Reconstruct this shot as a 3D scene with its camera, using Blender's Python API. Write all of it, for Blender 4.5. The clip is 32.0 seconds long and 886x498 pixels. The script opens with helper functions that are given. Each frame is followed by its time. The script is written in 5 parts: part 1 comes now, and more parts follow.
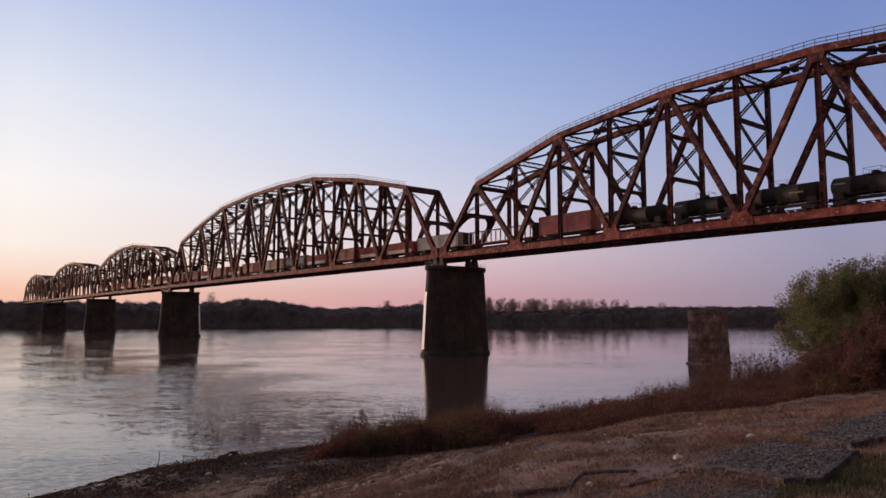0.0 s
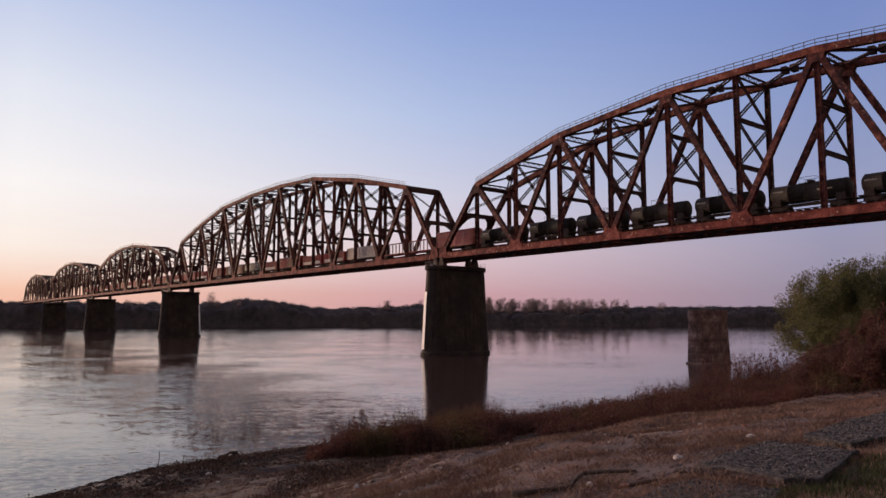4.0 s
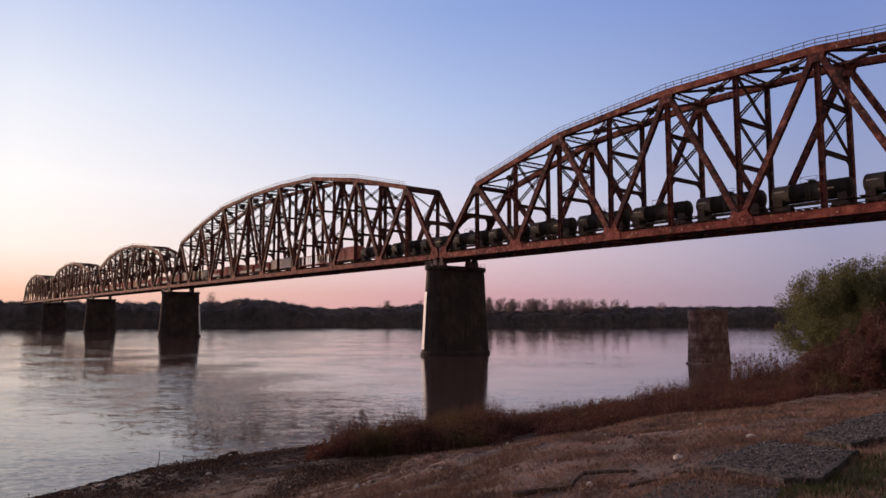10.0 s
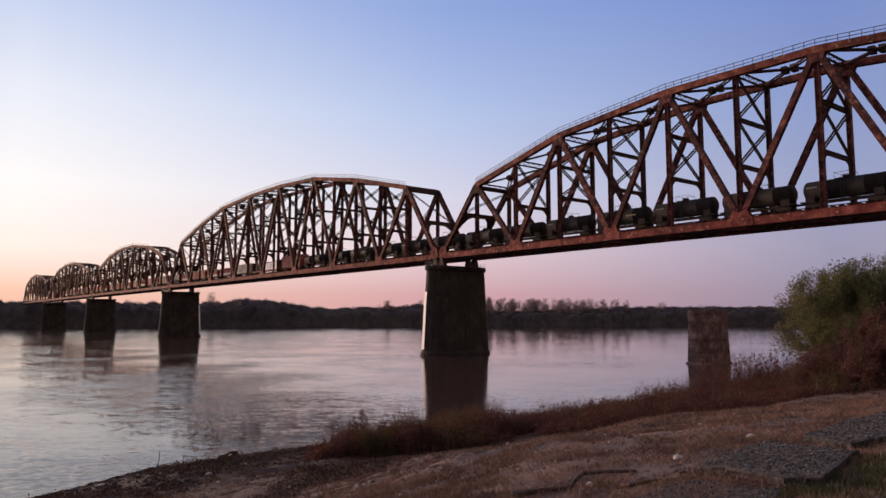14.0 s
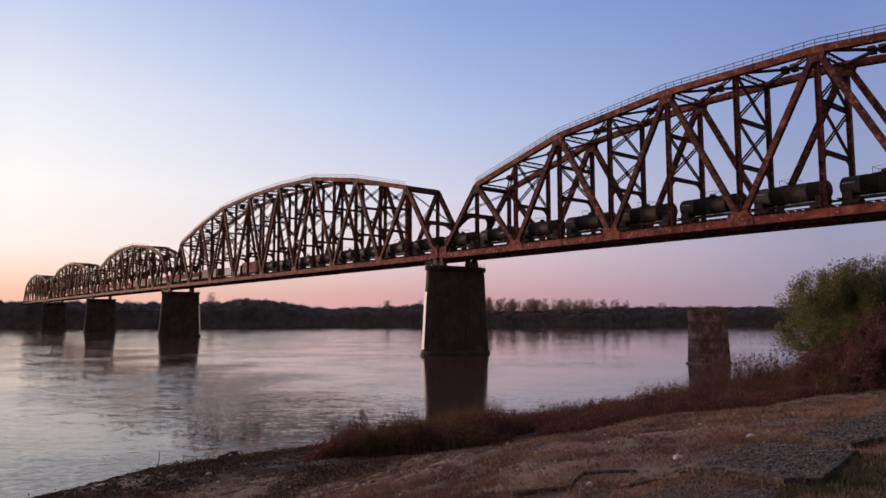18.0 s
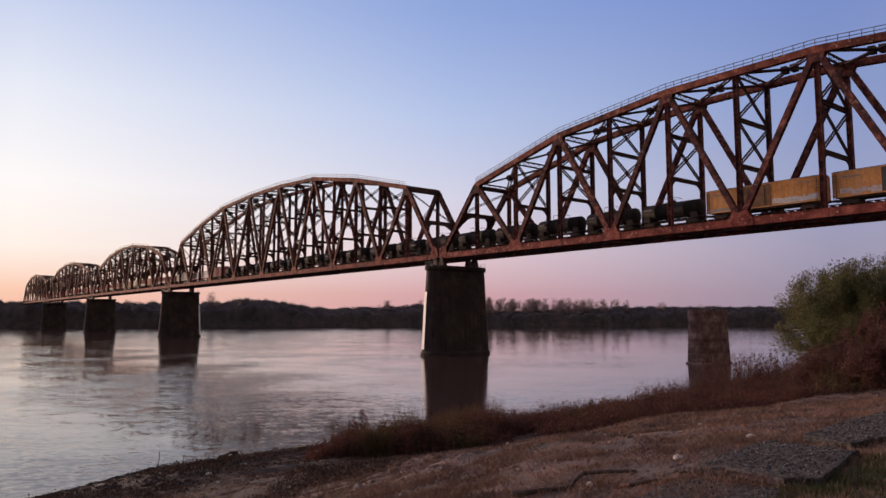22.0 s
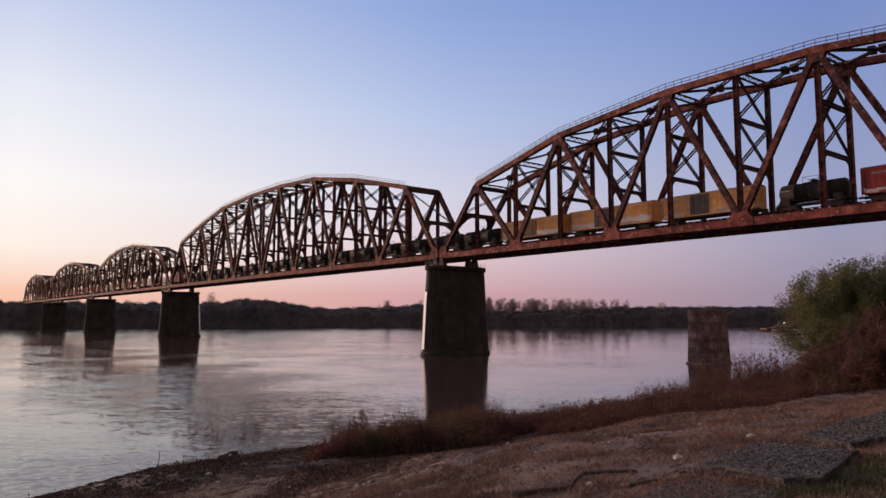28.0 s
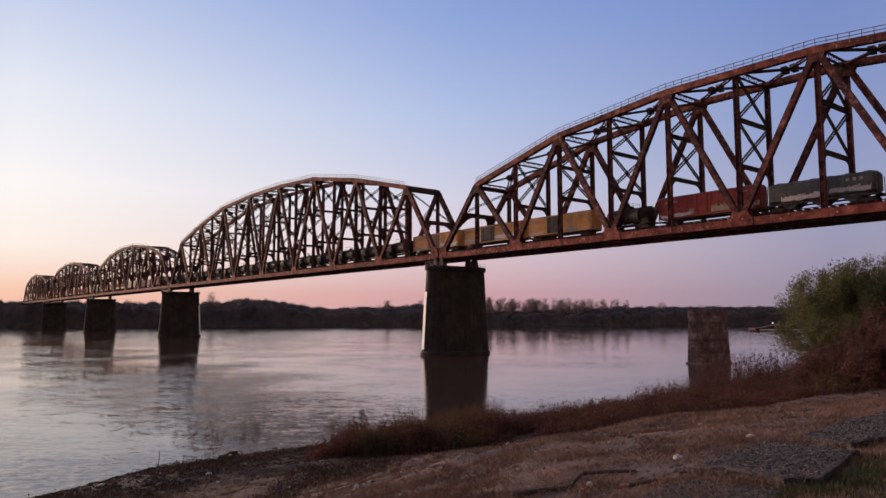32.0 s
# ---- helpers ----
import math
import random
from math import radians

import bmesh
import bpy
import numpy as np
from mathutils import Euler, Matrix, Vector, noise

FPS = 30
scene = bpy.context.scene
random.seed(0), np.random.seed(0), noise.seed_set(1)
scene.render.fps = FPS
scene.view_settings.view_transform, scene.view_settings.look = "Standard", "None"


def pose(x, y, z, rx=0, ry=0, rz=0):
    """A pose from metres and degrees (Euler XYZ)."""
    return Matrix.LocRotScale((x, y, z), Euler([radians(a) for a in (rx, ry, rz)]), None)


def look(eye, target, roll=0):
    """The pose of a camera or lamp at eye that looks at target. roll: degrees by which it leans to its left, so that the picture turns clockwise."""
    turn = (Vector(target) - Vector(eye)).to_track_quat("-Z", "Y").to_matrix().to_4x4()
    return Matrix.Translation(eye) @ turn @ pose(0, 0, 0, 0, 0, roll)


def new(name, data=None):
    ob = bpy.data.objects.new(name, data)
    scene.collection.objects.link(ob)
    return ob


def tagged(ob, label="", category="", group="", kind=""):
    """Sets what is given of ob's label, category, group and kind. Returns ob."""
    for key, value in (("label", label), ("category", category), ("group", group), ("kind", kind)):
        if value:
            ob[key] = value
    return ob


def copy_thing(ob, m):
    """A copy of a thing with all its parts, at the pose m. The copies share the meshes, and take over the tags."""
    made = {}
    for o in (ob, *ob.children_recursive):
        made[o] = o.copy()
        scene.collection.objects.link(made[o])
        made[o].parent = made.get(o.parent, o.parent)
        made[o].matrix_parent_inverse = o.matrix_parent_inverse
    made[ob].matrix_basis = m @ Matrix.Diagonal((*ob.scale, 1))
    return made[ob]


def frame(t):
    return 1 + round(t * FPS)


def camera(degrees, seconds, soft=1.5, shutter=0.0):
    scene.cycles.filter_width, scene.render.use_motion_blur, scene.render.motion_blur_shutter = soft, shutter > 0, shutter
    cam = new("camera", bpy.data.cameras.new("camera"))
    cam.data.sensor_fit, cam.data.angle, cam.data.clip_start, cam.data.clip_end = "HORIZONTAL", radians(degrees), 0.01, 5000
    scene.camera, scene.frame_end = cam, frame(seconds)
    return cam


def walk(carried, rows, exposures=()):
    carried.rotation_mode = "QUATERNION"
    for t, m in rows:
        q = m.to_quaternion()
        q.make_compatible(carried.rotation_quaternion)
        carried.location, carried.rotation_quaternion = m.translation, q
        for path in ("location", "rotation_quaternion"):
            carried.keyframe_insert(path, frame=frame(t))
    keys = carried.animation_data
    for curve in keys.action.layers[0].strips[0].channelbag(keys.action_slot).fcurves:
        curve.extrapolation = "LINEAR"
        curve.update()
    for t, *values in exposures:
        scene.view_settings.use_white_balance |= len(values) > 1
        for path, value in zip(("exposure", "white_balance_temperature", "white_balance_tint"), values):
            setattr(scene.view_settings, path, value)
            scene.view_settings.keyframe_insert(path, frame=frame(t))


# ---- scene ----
# The river crossing lies along x, the near truss in the plane y = 0, the water at z = 0.
EYE = (134.16, -105.61, 8.57)
AIM = (-0.7817, 0.6157, 0.0979)
cam = camera(63.87, 32.0, soft=1.5)
STAND = look(EYE, [EYE[i] + 100 * AIM[i] for i in range(3)], 0)
walk(cam, [(0, STAND), (32, STAND)], [(t, e, 6600, 12.5) for t, e in ((0, -0.05), (7.2, -0.07), (8.7, 0.05), (14, 0.04), (19, 0.01), (25, 0.0), (32, -0.03))])

PANEL = 12.67
WIDE = 10.08
CHORD_Z = 24.0
RAIL_Z = 25.09
TRACK_Y = WIDE / 2


# ---- world and light ----
def lin(r, g, b):
    """Linear colour from 8-bit display values."""
    return tuple(((c / 255 + 0.055) / 1.055) ** 2.4 if c > 10 else c / 255 / 12.92 for c in (r, g, b)) + (1,)


AFTERGLOW = radians(277)       # compass of the brightest sky, clockwise from +y
SUNSET = radians(259)          # compass of the low sun itself


def make_world():
    w = bpy.data.worlds.new("dusk_sky")
    scene.world = w
    w.use_nodes = True
    nt = w.node_tree
    nt.nodes.clear()

    def node(kind, **kw):
        n = nt.nodes.new(kind)
        for k, v in kw.items():
            if k == "op":
                n.operation = v
        return n

    def math_node(op, a, b=None):
        n = node("ShaderNodeMath", op=op)
        for i, v in enumerate((a, b)):
            if v is None:
                continue
            if isinstance(v, (int, float)):
                n.inputs[i].default_value = v
            else:
                nt.links.new(v, n.inputs[i])
        return n.outputs[0]

    tex = node("ShaderNodeTexCoord")
    nor = node("ShaderNodeVectorMath", op="NORMALIZE")
    nt.links.new(tex.outputs["Generated"], nor.inputs[0])
    sep = node("ShaderNodeSeparateXYZ")
    nt.links.new(nor.outputs[0], sep.inputs[0])
    flat = node("ShaderNodeVectorMath", op="MULTIPLY")
    flat.inputs[1].default_value = (1, 1, 0)
    nt.links.new(nor.outputs[0], flat.inputs[0])
    flatn = node("ShaderNodeVectorMath", op="NORMALIZE")
    nt.links.new(flat.outputs[0], flatn.inputs[0])
    dot = node("ShaderNodeVectorMath", op="DOT_PRODUCT")
    dot.inputs[1].default_value = (math.sin(AFTERGLOW), math.cos(AFTERGLOW), 0)
    nt.links.new(flatn.outputs[0], dot.inputs[0])
    clamp = math_node("MINIMUM", math_node("MAXIMUM", dot.outputs["Value"], -1.0), 1.0)
    angle = math_node("ARCCOSINE", clamp)
    height = math_node("POWER", math_node("MAXIMUM", sep.outputs["Z"], 0.0), 0.5)
    stops = [math.sqrt(v) for v in (0.0, 0.035, 0.09, 0.17, 0.28, 0.41, 1.0)]
    ramps = []
    for cols in SKY:
        r = node("ShaderNodeValToRGB")
        el = r.color_ramp.elements
        while len(el) < len(stops):
            el.new(0.5)
        for e, s, c in zip(el, stops, cols):
            e.position, e.color = s, lin(*c)
        nt.links.new(height, r.inputs[0])
        ramps.append(r.outputs[0])
    col = ramps[0]
    marks = (0, 32, 60, 108, 165)
    for i in range(1, 5):
        mr = node("ShaderNodeMapRange")
        mr.interpolation_type = "SMOOTHSTEP" if i >= 3 else "LINEAR"
        mr.inputs["From Min"].default_value = radians(marks[i - 1])
        mr.inputs["From Max"].default_value = radians(marks[i])
        nt.links.new(angle, mr.inputs["Value"])
        mx = node("ShaderNodeMix")
        mx.data_type = "RGBA"
        nt.links.new(mr.outputs[0], mx.inputs[0])
        nt.links.new(col, mx.inputs[6])
        nt.links.new(ramps[i], mx.inputs[7])
        col = mx.outputs[2]
    sky = node("ShaderNodeTexSky")
    sky.sky_type = "NISHITA"
    sky.sun_disc = False
    sky.sun_elevation = radians(1.0)
    sky.sun_rotation = SUNSET
    back = node("ShaderNodeBackground")
    back.inputs[1].default_value = 1.0
    nt.links.new(col, back.inputs[0])
    back2 = node("ShaderNodeBackground")
    back2.inputs[1].default_value = 0.003
    nt.links.new(sky.outputs[0], back2.inputs[0])
    add = node("ShaderNodeAddShader")
    nt.links.new(back.outputs[0], add.inputs[0])
    nt.links.new(back2.outputs[0], add.inputs[1])
    out = node("ShaderNodeOutputWorld")
    nt.links.new(add.outputs[0], out.inputs[0])


# colours of the afterglow by height, at five compass distances from where the sun went down
SKY = (
    ((228, 165, 150), (247, 202, 178), (253, 242, 232), (252, 250, 249), (230, 236, 247), (186, 202, 236), (104, 114, 148)),
    ((198, 149, 158), (209, 164, 170), (222, 199, 206), (210, 211, 229), (178, 196, 232), (142, 167, 220), (102, 110, 144)),
    ((138, 130, 151), (148, 142, 163), (156, 153, 179), (151, 160, 195), (135, 153, 200), (116, 140, 201), (100, 106, 136)),
    ((206, 164, 136), (213, 173, 144), (215, 178, 153), (208, 179, 159), (192, 174, 162), (168, 157, 156), (142, 131, 130)),
    ((80, 72, 78), (85, 77, 84), (90, 83, 93), (92, 86, 98), (94, 90, 102), (102, 96, 106), (142, 131, 130)),
)
make_world()

sun = new("sun", bpy.data.lights.new("sun", "SUN"))
sun.data.energy = 4.4
sun.data.angle = radians(20)
sun.data.color = (1.0, 0.66, 0.46)
sun.matrix_world = look((0, 0, 0), (-math.sin(SUNSET), -math.cos(SUNSET), -0.11))


# ---- materials ----
def material(name, cols, scale=1.0, rough=0.8, metal=0.0, bump=0.02, fine=12.0, spots=None, stretch=(1, 1, 1), island=0.0, each=0.0, spec=0.3, streak=None, wet=None, through_light=0.0):
    """Two scales of noise over a ramp of colours, an optional layer of spots, fine relief; through_light is the share of light that leaves let through."""
    m = bpy.data.materials.new(name)
    m.use_nodes = True
    nt = m.node_tree
    nodes, link = nt.nodes, nt.links.new
    bs = nodes["Principled BSDF"]
    tc = nodes.new("ShaderNodeTexCoord")
    mp = nodes.new("ShaderNodeMapping")
    mp.inputs["Scale"].default_value = stretch
    link(tc.outputs["Object"], mp.inputs[0])
    n1 = nodes.new("ShaderNodeTexNoise")
    n1.inputs["Scale"].default_value = scale
    n1.inputs["Detail"].default_value = 6
    n1.inputs["Roughness"].default_value = 0.65
    link(mp.outputs[0], n1.inputs["Vector"])
    n2 = nodes.new("ShaderNodeTexNoise")
    n2.inputs["Scale"].default_value = scale * fine
    n2.inputs["Detail"].default_value = 4
    link(mp.outputs[0], n2.inputs["Vector"])
    mix = nodes.new("ShaderNodeMath")
    mix.operation = "MULTIPLY_ADD"
    mix.inputs[1].default_value = 0.35
    link(n2.outputs["Fac"], mix.inputs[0])
    sub = nodes.new("ShaderNodeMath")
    sub.operation = "SUBTRACT"
    sub.inputs[1].default_value = 0.175
    link(n1.outputs["Fac"], sub.inputs[0])
    link(sub.outputs[0], mix.inputs[2])
    fac = mix.outputs[0]
    if island or each:
        rnd = nodes.new("ShaderNodeNewGeometry").outputs["Random Per Island"] if island else nodes.new("ShaderNodeObjectInfo").outputs["Random"]
        ma = nodes.new("ShaderNodeMath")
        ma.operation = "MULTIPLY_ADD"
        ma.inputs[1].default_value = island or each
        link(rnd, ma.inputs[0])
        sh = nodes.new("ShaderNodeMath")
        sh.operation = "SUBTRACT"
        sh.inputs[1].default_value = (island or each) / 2
        link(fac, sh.inputs[0])
        link(sh.outputs[0], ma.inputs[2])
        fac = ma.outputs[0]
    ramp = nodes.new("ShaderNodeValToRGB")
    el = ramp.color_ramp.elements
    while len(el) < len(cols):
        el.new(0.5)
    for i, c in enumerate(cols):
        el[i].position = 0.28 + 0.44 * i / max(1, len(cols) - 1)
        el[i].color = (*c, 1)
    link(fac, ramp.inputs[0])
    colour = ramp.outputs[0]
    for sp, vec_scale in ((spots, None), (streak, 1)):
        if not sp:
            continue
        c, size, lo, hi = sp
        n3 = nodes.new("ShaderNodeTexNoise")
        n3.inputs["Scale"].default_value = size
        n3.inputs["Detail"].default_value = 5
        n3.inputs["Roughness"].default_value = 0.7
        if vec_scale:
            mp2 = nodes.new("ShaderNodeMapping")
            mp2.inputs["Scale"].default_value = (1, 1, 0.08)
            link(tc.outputs["Object"], mp2.inputs[0])
            link(mp2.outputs[0], n3.inputs["Vector"])
        else:
            link(tc.outputs["Object"], n3.inputs["Vector"])
        mr = nodes.new("ShaderNodeMapRange")
        mr.inputs["From Min"].default_value = lo
        mr.inputs["From Max"].default_value = hi
        link(n3.outputs["Fac"], mr.inputs["Value"])
        mx = nodes.new("ShaderNodeMix")
        mx.data_type = "RGBA"
        link(mr.outputs[0], mx.inputs[0])
        link(colour, mx.inputs[6])
        mx.inputs[7].default_value = (*c, 1)
        colour = mx.outputs[2]
    if wet:
        sz = nodes.new("ShaderNodeSeparateXYZ")
        link(tc.outputs["Object"], sz.inputs[0])
        mr = nodes.new("ShaderNodeMapRange")
        mr.inputs["From Min"].default_value, mr.inputs["From Max"].default_value = wet[1], wet[2]
        mr.inputs["To Min"].default_value, mr.inputs["To Max"].default_value = 1, 0
        link(sz.outputs["Z"], mr.inputs["Value"])
        mx = nodes.new("ShaderNodeMix")
        mx.data_type = "RGBA"
        link(mr.outputs[0], mx.inputs[0])
        link(colour, mx.inputs[6])
        mx.inputs[7].default_value = (*wet[0], 1)
        colour = mx.outputs[2]
    link(colour, bs.inputs["Base Color"])
    if through_light:
        thin = nodes.new("ShaderNodeBsdfTranslucent")
        link(colour, thin.inputs[0])
        both = nodes.new("ShaderNodeMixShader")
        both.inputs[0].default_value = through_light
        link(bs.outputs[0], both.inputs[1])
        link(thin.outputs[0], both.inputs[2])
        link(both.outputs[0], nodes["Material Output"].inputs[0])
    bs.inputs["Roughness"].default_value = rough
    bs.inputs["Metallic"].default_value = metal
    bs.inputs["Specular IOR Level"].default_value = spec
    if bump:
        bp = nodes.new("ShaderNodeBump")
        bp.inputs["Distance"].default_value = bump
        bp.inputs["Strength"].default_value = 0.8
        link(fac if not (island or each) else mix.outputs[0], bp.inputs["Height"])
        link(bp.outputs[0], bs.inputs["Normal"])
    return m


def water_material():
    """Slick water in the lee of the bridge, ruffled by light wind upstream; ripple slopes are noise plus a tilt added
    for brighter reflections.
    """
    m = bpy.data.materials.new("river_water")
    m.use_nodes = True
    nt = m.node_tree
    nodes, link = nt.nodes, nt.links.new
    bs = nodes["Principled BSDF"]
    bs.inputs["Base Color"].default_value = (0.062, 0.037, 0.032, 1)
    bs.inputs["Specular Tint"].default_value = (1.0, 0.93, 0.9, 1)
    bs.inputs["IOR"].default_value = 1.35

    def calc(op, a, b, c=None):
        n = nodes.new("ShaderNodeMath")
        n.operation = op
        for k, v in enumerate((a, b, c)):
            if v is None:
                continue
            if isinstance(v, (int, float)):
                n.inputs[k].default_value = v
            else:
                link(v, n.inputs[k])
        return n.outputs[0]

    def field(vec, size, detail=2, rough=0.5):
        n = nodes.new("ShaderNodeTexNoise")
        n.inputs["Scale"].default_value = size
        n.inputs["Detail"].default_value = detail
        n.inputs["Roughness"].default_value = rough
        link(vec, n.inputs["Vector"])
        return n

    def spread(v, lo, hi, a, b):
        n = nodes.new("ShaderNodeMapRange")
        n.interpolation_type = "SMOOTHSTEP"
        for key, val in (("From Min", lo), ("From Max", hi), ("To Min", a), ("To Max", b)):
            n.inputs[key].default_value = val
        link(v, n.inputs["Value"])
        return n.outputs[0]

    tc = nodes.new("ShaderNodeTexCoord")
    # u runs along the crests, v across them
    turned = nodes.new("ShaderNodeMapping")
    turned.inputs["Rotation"].default_value = (0, 0, radians(-CREST))
    link(tc.outputs["Object"], turned.inputs[0])
    sep = nodes.new("ShaderNodeSeparateXYZ")
    link(turned.outputs[0], sep.inputs[0])
    lee = spread(sep.outputs["X"], -34, 14, 1.0, 0.4)
    gust = spread(field(tc.outputs["Object"], 0.035, 4, 0.6).outputs["Fac"], 0.36, 0.62, 0.35, 1.25)
    across = sep.outputs["Y"]
    ruffle = calc("MULTIPLY", calc("MULTIPLY", lee, gust), spread(across, -70, 60, 1.0, 0.5))
    link(calc("MULTIPLY_ADD", ruffle, 0.12, 0.03), bs.inputs["Roughness"])
    su, sv = None, None
    for size, stretch, k in ((0.11, 0.3, 0.02), (0.4, 0.32, 0.035), (1.3, 0.4, 0.17), (4.0, 0.5, 0.26), (11.0, 0.6, 0.14)):
        mp = nodes.new("ShaderNodeMapping")
        mp.inputs["Scale"].default_value = (stretch, 1, 1)
        link(turned.outputs[0], mp.inputs[0])
        part_of = nodes.new("ShaderNodeSeparateColor")
        link(field(mp.outputs[0], size).outputs["Color"], part_of.inputs[0])
        a = calc("MULTIPLY", calc("SUBTRACT", part_of.outputs[0], 0.5), k * 0.3)
        b = calc("MULTIPLY", calc("SUBTRACT", part_of.outputs[1], 0.5), k)
        su = a if su is None else calc("ADD", su, a)
        sv = b if sv is None else calc("ADD", sv, b)
    # added tilt of normals towards the viewer, growing far out, mirrors higher, brighter sky
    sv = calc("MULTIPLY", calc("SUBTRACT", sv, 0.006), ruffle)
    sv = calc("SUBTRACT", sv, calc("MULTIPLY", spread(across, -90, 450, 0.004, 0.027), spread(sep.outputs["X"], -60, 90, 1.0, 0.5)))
    su = calc("MULTIPLY", su, ruffle)
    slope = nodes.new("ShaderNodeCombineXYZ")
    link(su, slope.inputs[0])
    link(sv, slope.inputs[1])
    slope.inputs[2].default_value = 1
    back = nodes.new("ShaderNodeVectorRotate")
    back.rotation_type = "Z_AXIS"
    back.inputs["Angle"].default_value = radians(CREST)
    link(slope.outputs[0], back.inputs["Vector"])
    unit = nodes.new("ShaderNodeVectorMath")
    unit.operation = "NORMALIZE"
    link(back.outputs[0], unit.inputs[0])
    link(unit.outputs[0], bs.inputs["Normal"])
    return m


CREST = 51.9     # compass of the ripples' crests, anticlockwise from +x
RUST = material("rusted_steel", ((0.017, 0.009, 0.012), (0.05, 0.018, 0.02), (0.13, 0.039, 0.033), (0.35, 0.135, 0.1)), 0.8, 0.85, 0.0, 0.02, 9,
                spots=((0.3, 0.16, 0.125), 1.1, 0.56, 0.70), each=0.12)
RUST_BRIGHT = material("rusted_chord_steel", ((0.055, 0.014, 0.014), (0.145, 0.032, 0.027), (0.25, 0.06, 0.045), (0.4, 0.14, 0.1)), 0.6, 0.85, 0.0, 0.02, 8,
                       spots=((0.58, 0.38, 0.29), 1.8, 0.59, 0.67), each=0.1)
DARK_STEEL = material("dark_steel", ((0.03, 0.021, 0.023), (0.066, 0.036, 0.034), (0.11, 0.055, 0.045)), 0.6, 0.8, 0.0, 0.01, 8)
GALV = material("galvanised_rail", ((0.12, 0.12, 0.125), (0.22, 0.215, 0.22)), 2.0, 0.6, 0.3, 0.004, 6)
TIMBER = material("creosoted_timber", ((0.03, 0.022, 0.018), (0.07, 0.05, 0.038), (0.12, 0.09, 0.07)), 1.5, 0.9, 0, 0.02, 6, each=0.1)
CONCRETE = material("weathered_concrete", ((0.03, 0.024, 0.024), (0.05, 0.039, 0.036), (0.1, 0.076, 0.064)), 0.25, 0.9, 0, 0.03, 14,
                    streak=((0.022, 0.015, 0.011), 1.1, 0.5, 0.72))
OLD_STONE = material("old_masonry", ((0.06, 0.042, 0.04), (0.16, 0.1, 0.086), (0.27, 0.165, 0.145), (0.44, 0.33, 0.3)), 0.45, 0.92, 0, 0.06, 6,
                     spots=((0.06, 0.05, 0.048), 0.4, 0.58, 0.72), streak=((0.1, 0.08, 0.072), 0.8, 0.56, 0.74), each=0.11)
WATER = water_material()
# same rusted steel as RUST, brighter: light on the top chords put into colour
LIT_TOP_RUST = material("rusted_top_chord_steel", ((0.032, 0.011, 0.011), (0.11, 0.03, 0.023), (0.21, 0.062, 0.042), (0.42, 0.17, 0.115)), 0.5, 0.85, 0.0, 0.02, 9,
                    spots=((0.5, 0.34, 0.24), 1.1, 0.58, 0.7), each=0.14)


# ---- geometry helpers ----
def geo():
    return [], []


def face_box(g, m, sx, sy, sz):
    """A box of full sizes centred on the pose m."""
    v, f = g
    n = len(v)
    for x in (-0.5, 0.5):
        for y in (-0.5, 0.5):
            for z in (-0.5, 0.5):
                v.append(tuple(m @ Vector((x * sx, y * sy, z * sz))))
    f.extend(tuple(n + i for i in q) for q in ((0, 1, 3, 2), (4, 6, 7, 5), (0, 4, 5, 1), (2, 3, 7, 6), (0, 2, 6, 4), (1, 5, 7, 3)))


def cube(g, x, y, z, sx, sy, sz):
    face_box(g, Matrix.Translation((x, y, z)), sx, sy, sz)


def along(a, b, side=(0, 1, 0)):
    """A pose at the middle of a and b, its x along them, its y near side."""
    a, b = Vector(a), Vector(b)
    x = (b - a).normalized()
    s = Vector(side)
    z = x.cross(s)
    if z.length < 1e-4:
        z = x.cross(Vector((1, 0, 0)))
    z.normalize()
    y = z.cross(x)
    m = Matrix((x, y, z)).transposed().to_4x4()
    m.translation = (a + b) / 2
    return m, (b - a).length


def beam(g, a, b, wide, deep, side=(0, 1, 0)):
    m, n = along(a, b, side)
    face_box(g, m, n, wide, deep)


def h_beam(g, a, b, wide, deep, side=(0, 1, 0), t=0.05):
    """Two flanges of that width, deep apart, and a web."""
    m, n = along(a, b, side)
    for s in (-1, 1):
        face_box(g, m @ Matrix.Translation((0, 0, s * (deep / 2 - t / 2))), n, wide, t)
    face_box(g, m, n, t, deep - 2 * t)


def plated_box(g, a, b, wide, deep, side=(0, 1, 0)):
    """A riveted box member: two webs, a cover plate that overhangs, lips below and splice plates."""
    m, n = along(a, b, side)
    for s in (-1, 1):
        face_box(g, m @ Matrix.Translation((0, s * (wide / 2 - 0.06), 0)), n, 0.08, deep - 0.08)
        face_box(g, m @ Matrix.Translation((0, s * (wide / 2 - 0.1), -(deep / 2 - 0.03))), n, 0.2, 0.05)
        face_box(g, m @ Matrix.Translation((n * 0.3, s * (wide / 2 - 0.005), 0)), 0.9, 0.03, deep * 0.8)
    face_box(g, m @ Matrix.Translation((0, 0, deep / 2 - 0.02)), n, wide + 0.08, 0.05)
    k = max(2, int(n / 1.1))
    for i in range(k):
        face_box(g, m @ Matrix.Translation((-n / 2 + (i + 0.5) * n / k, 0, -(deep / 2 - 0.03))), 0.35, wide - 0.2, 0.03)


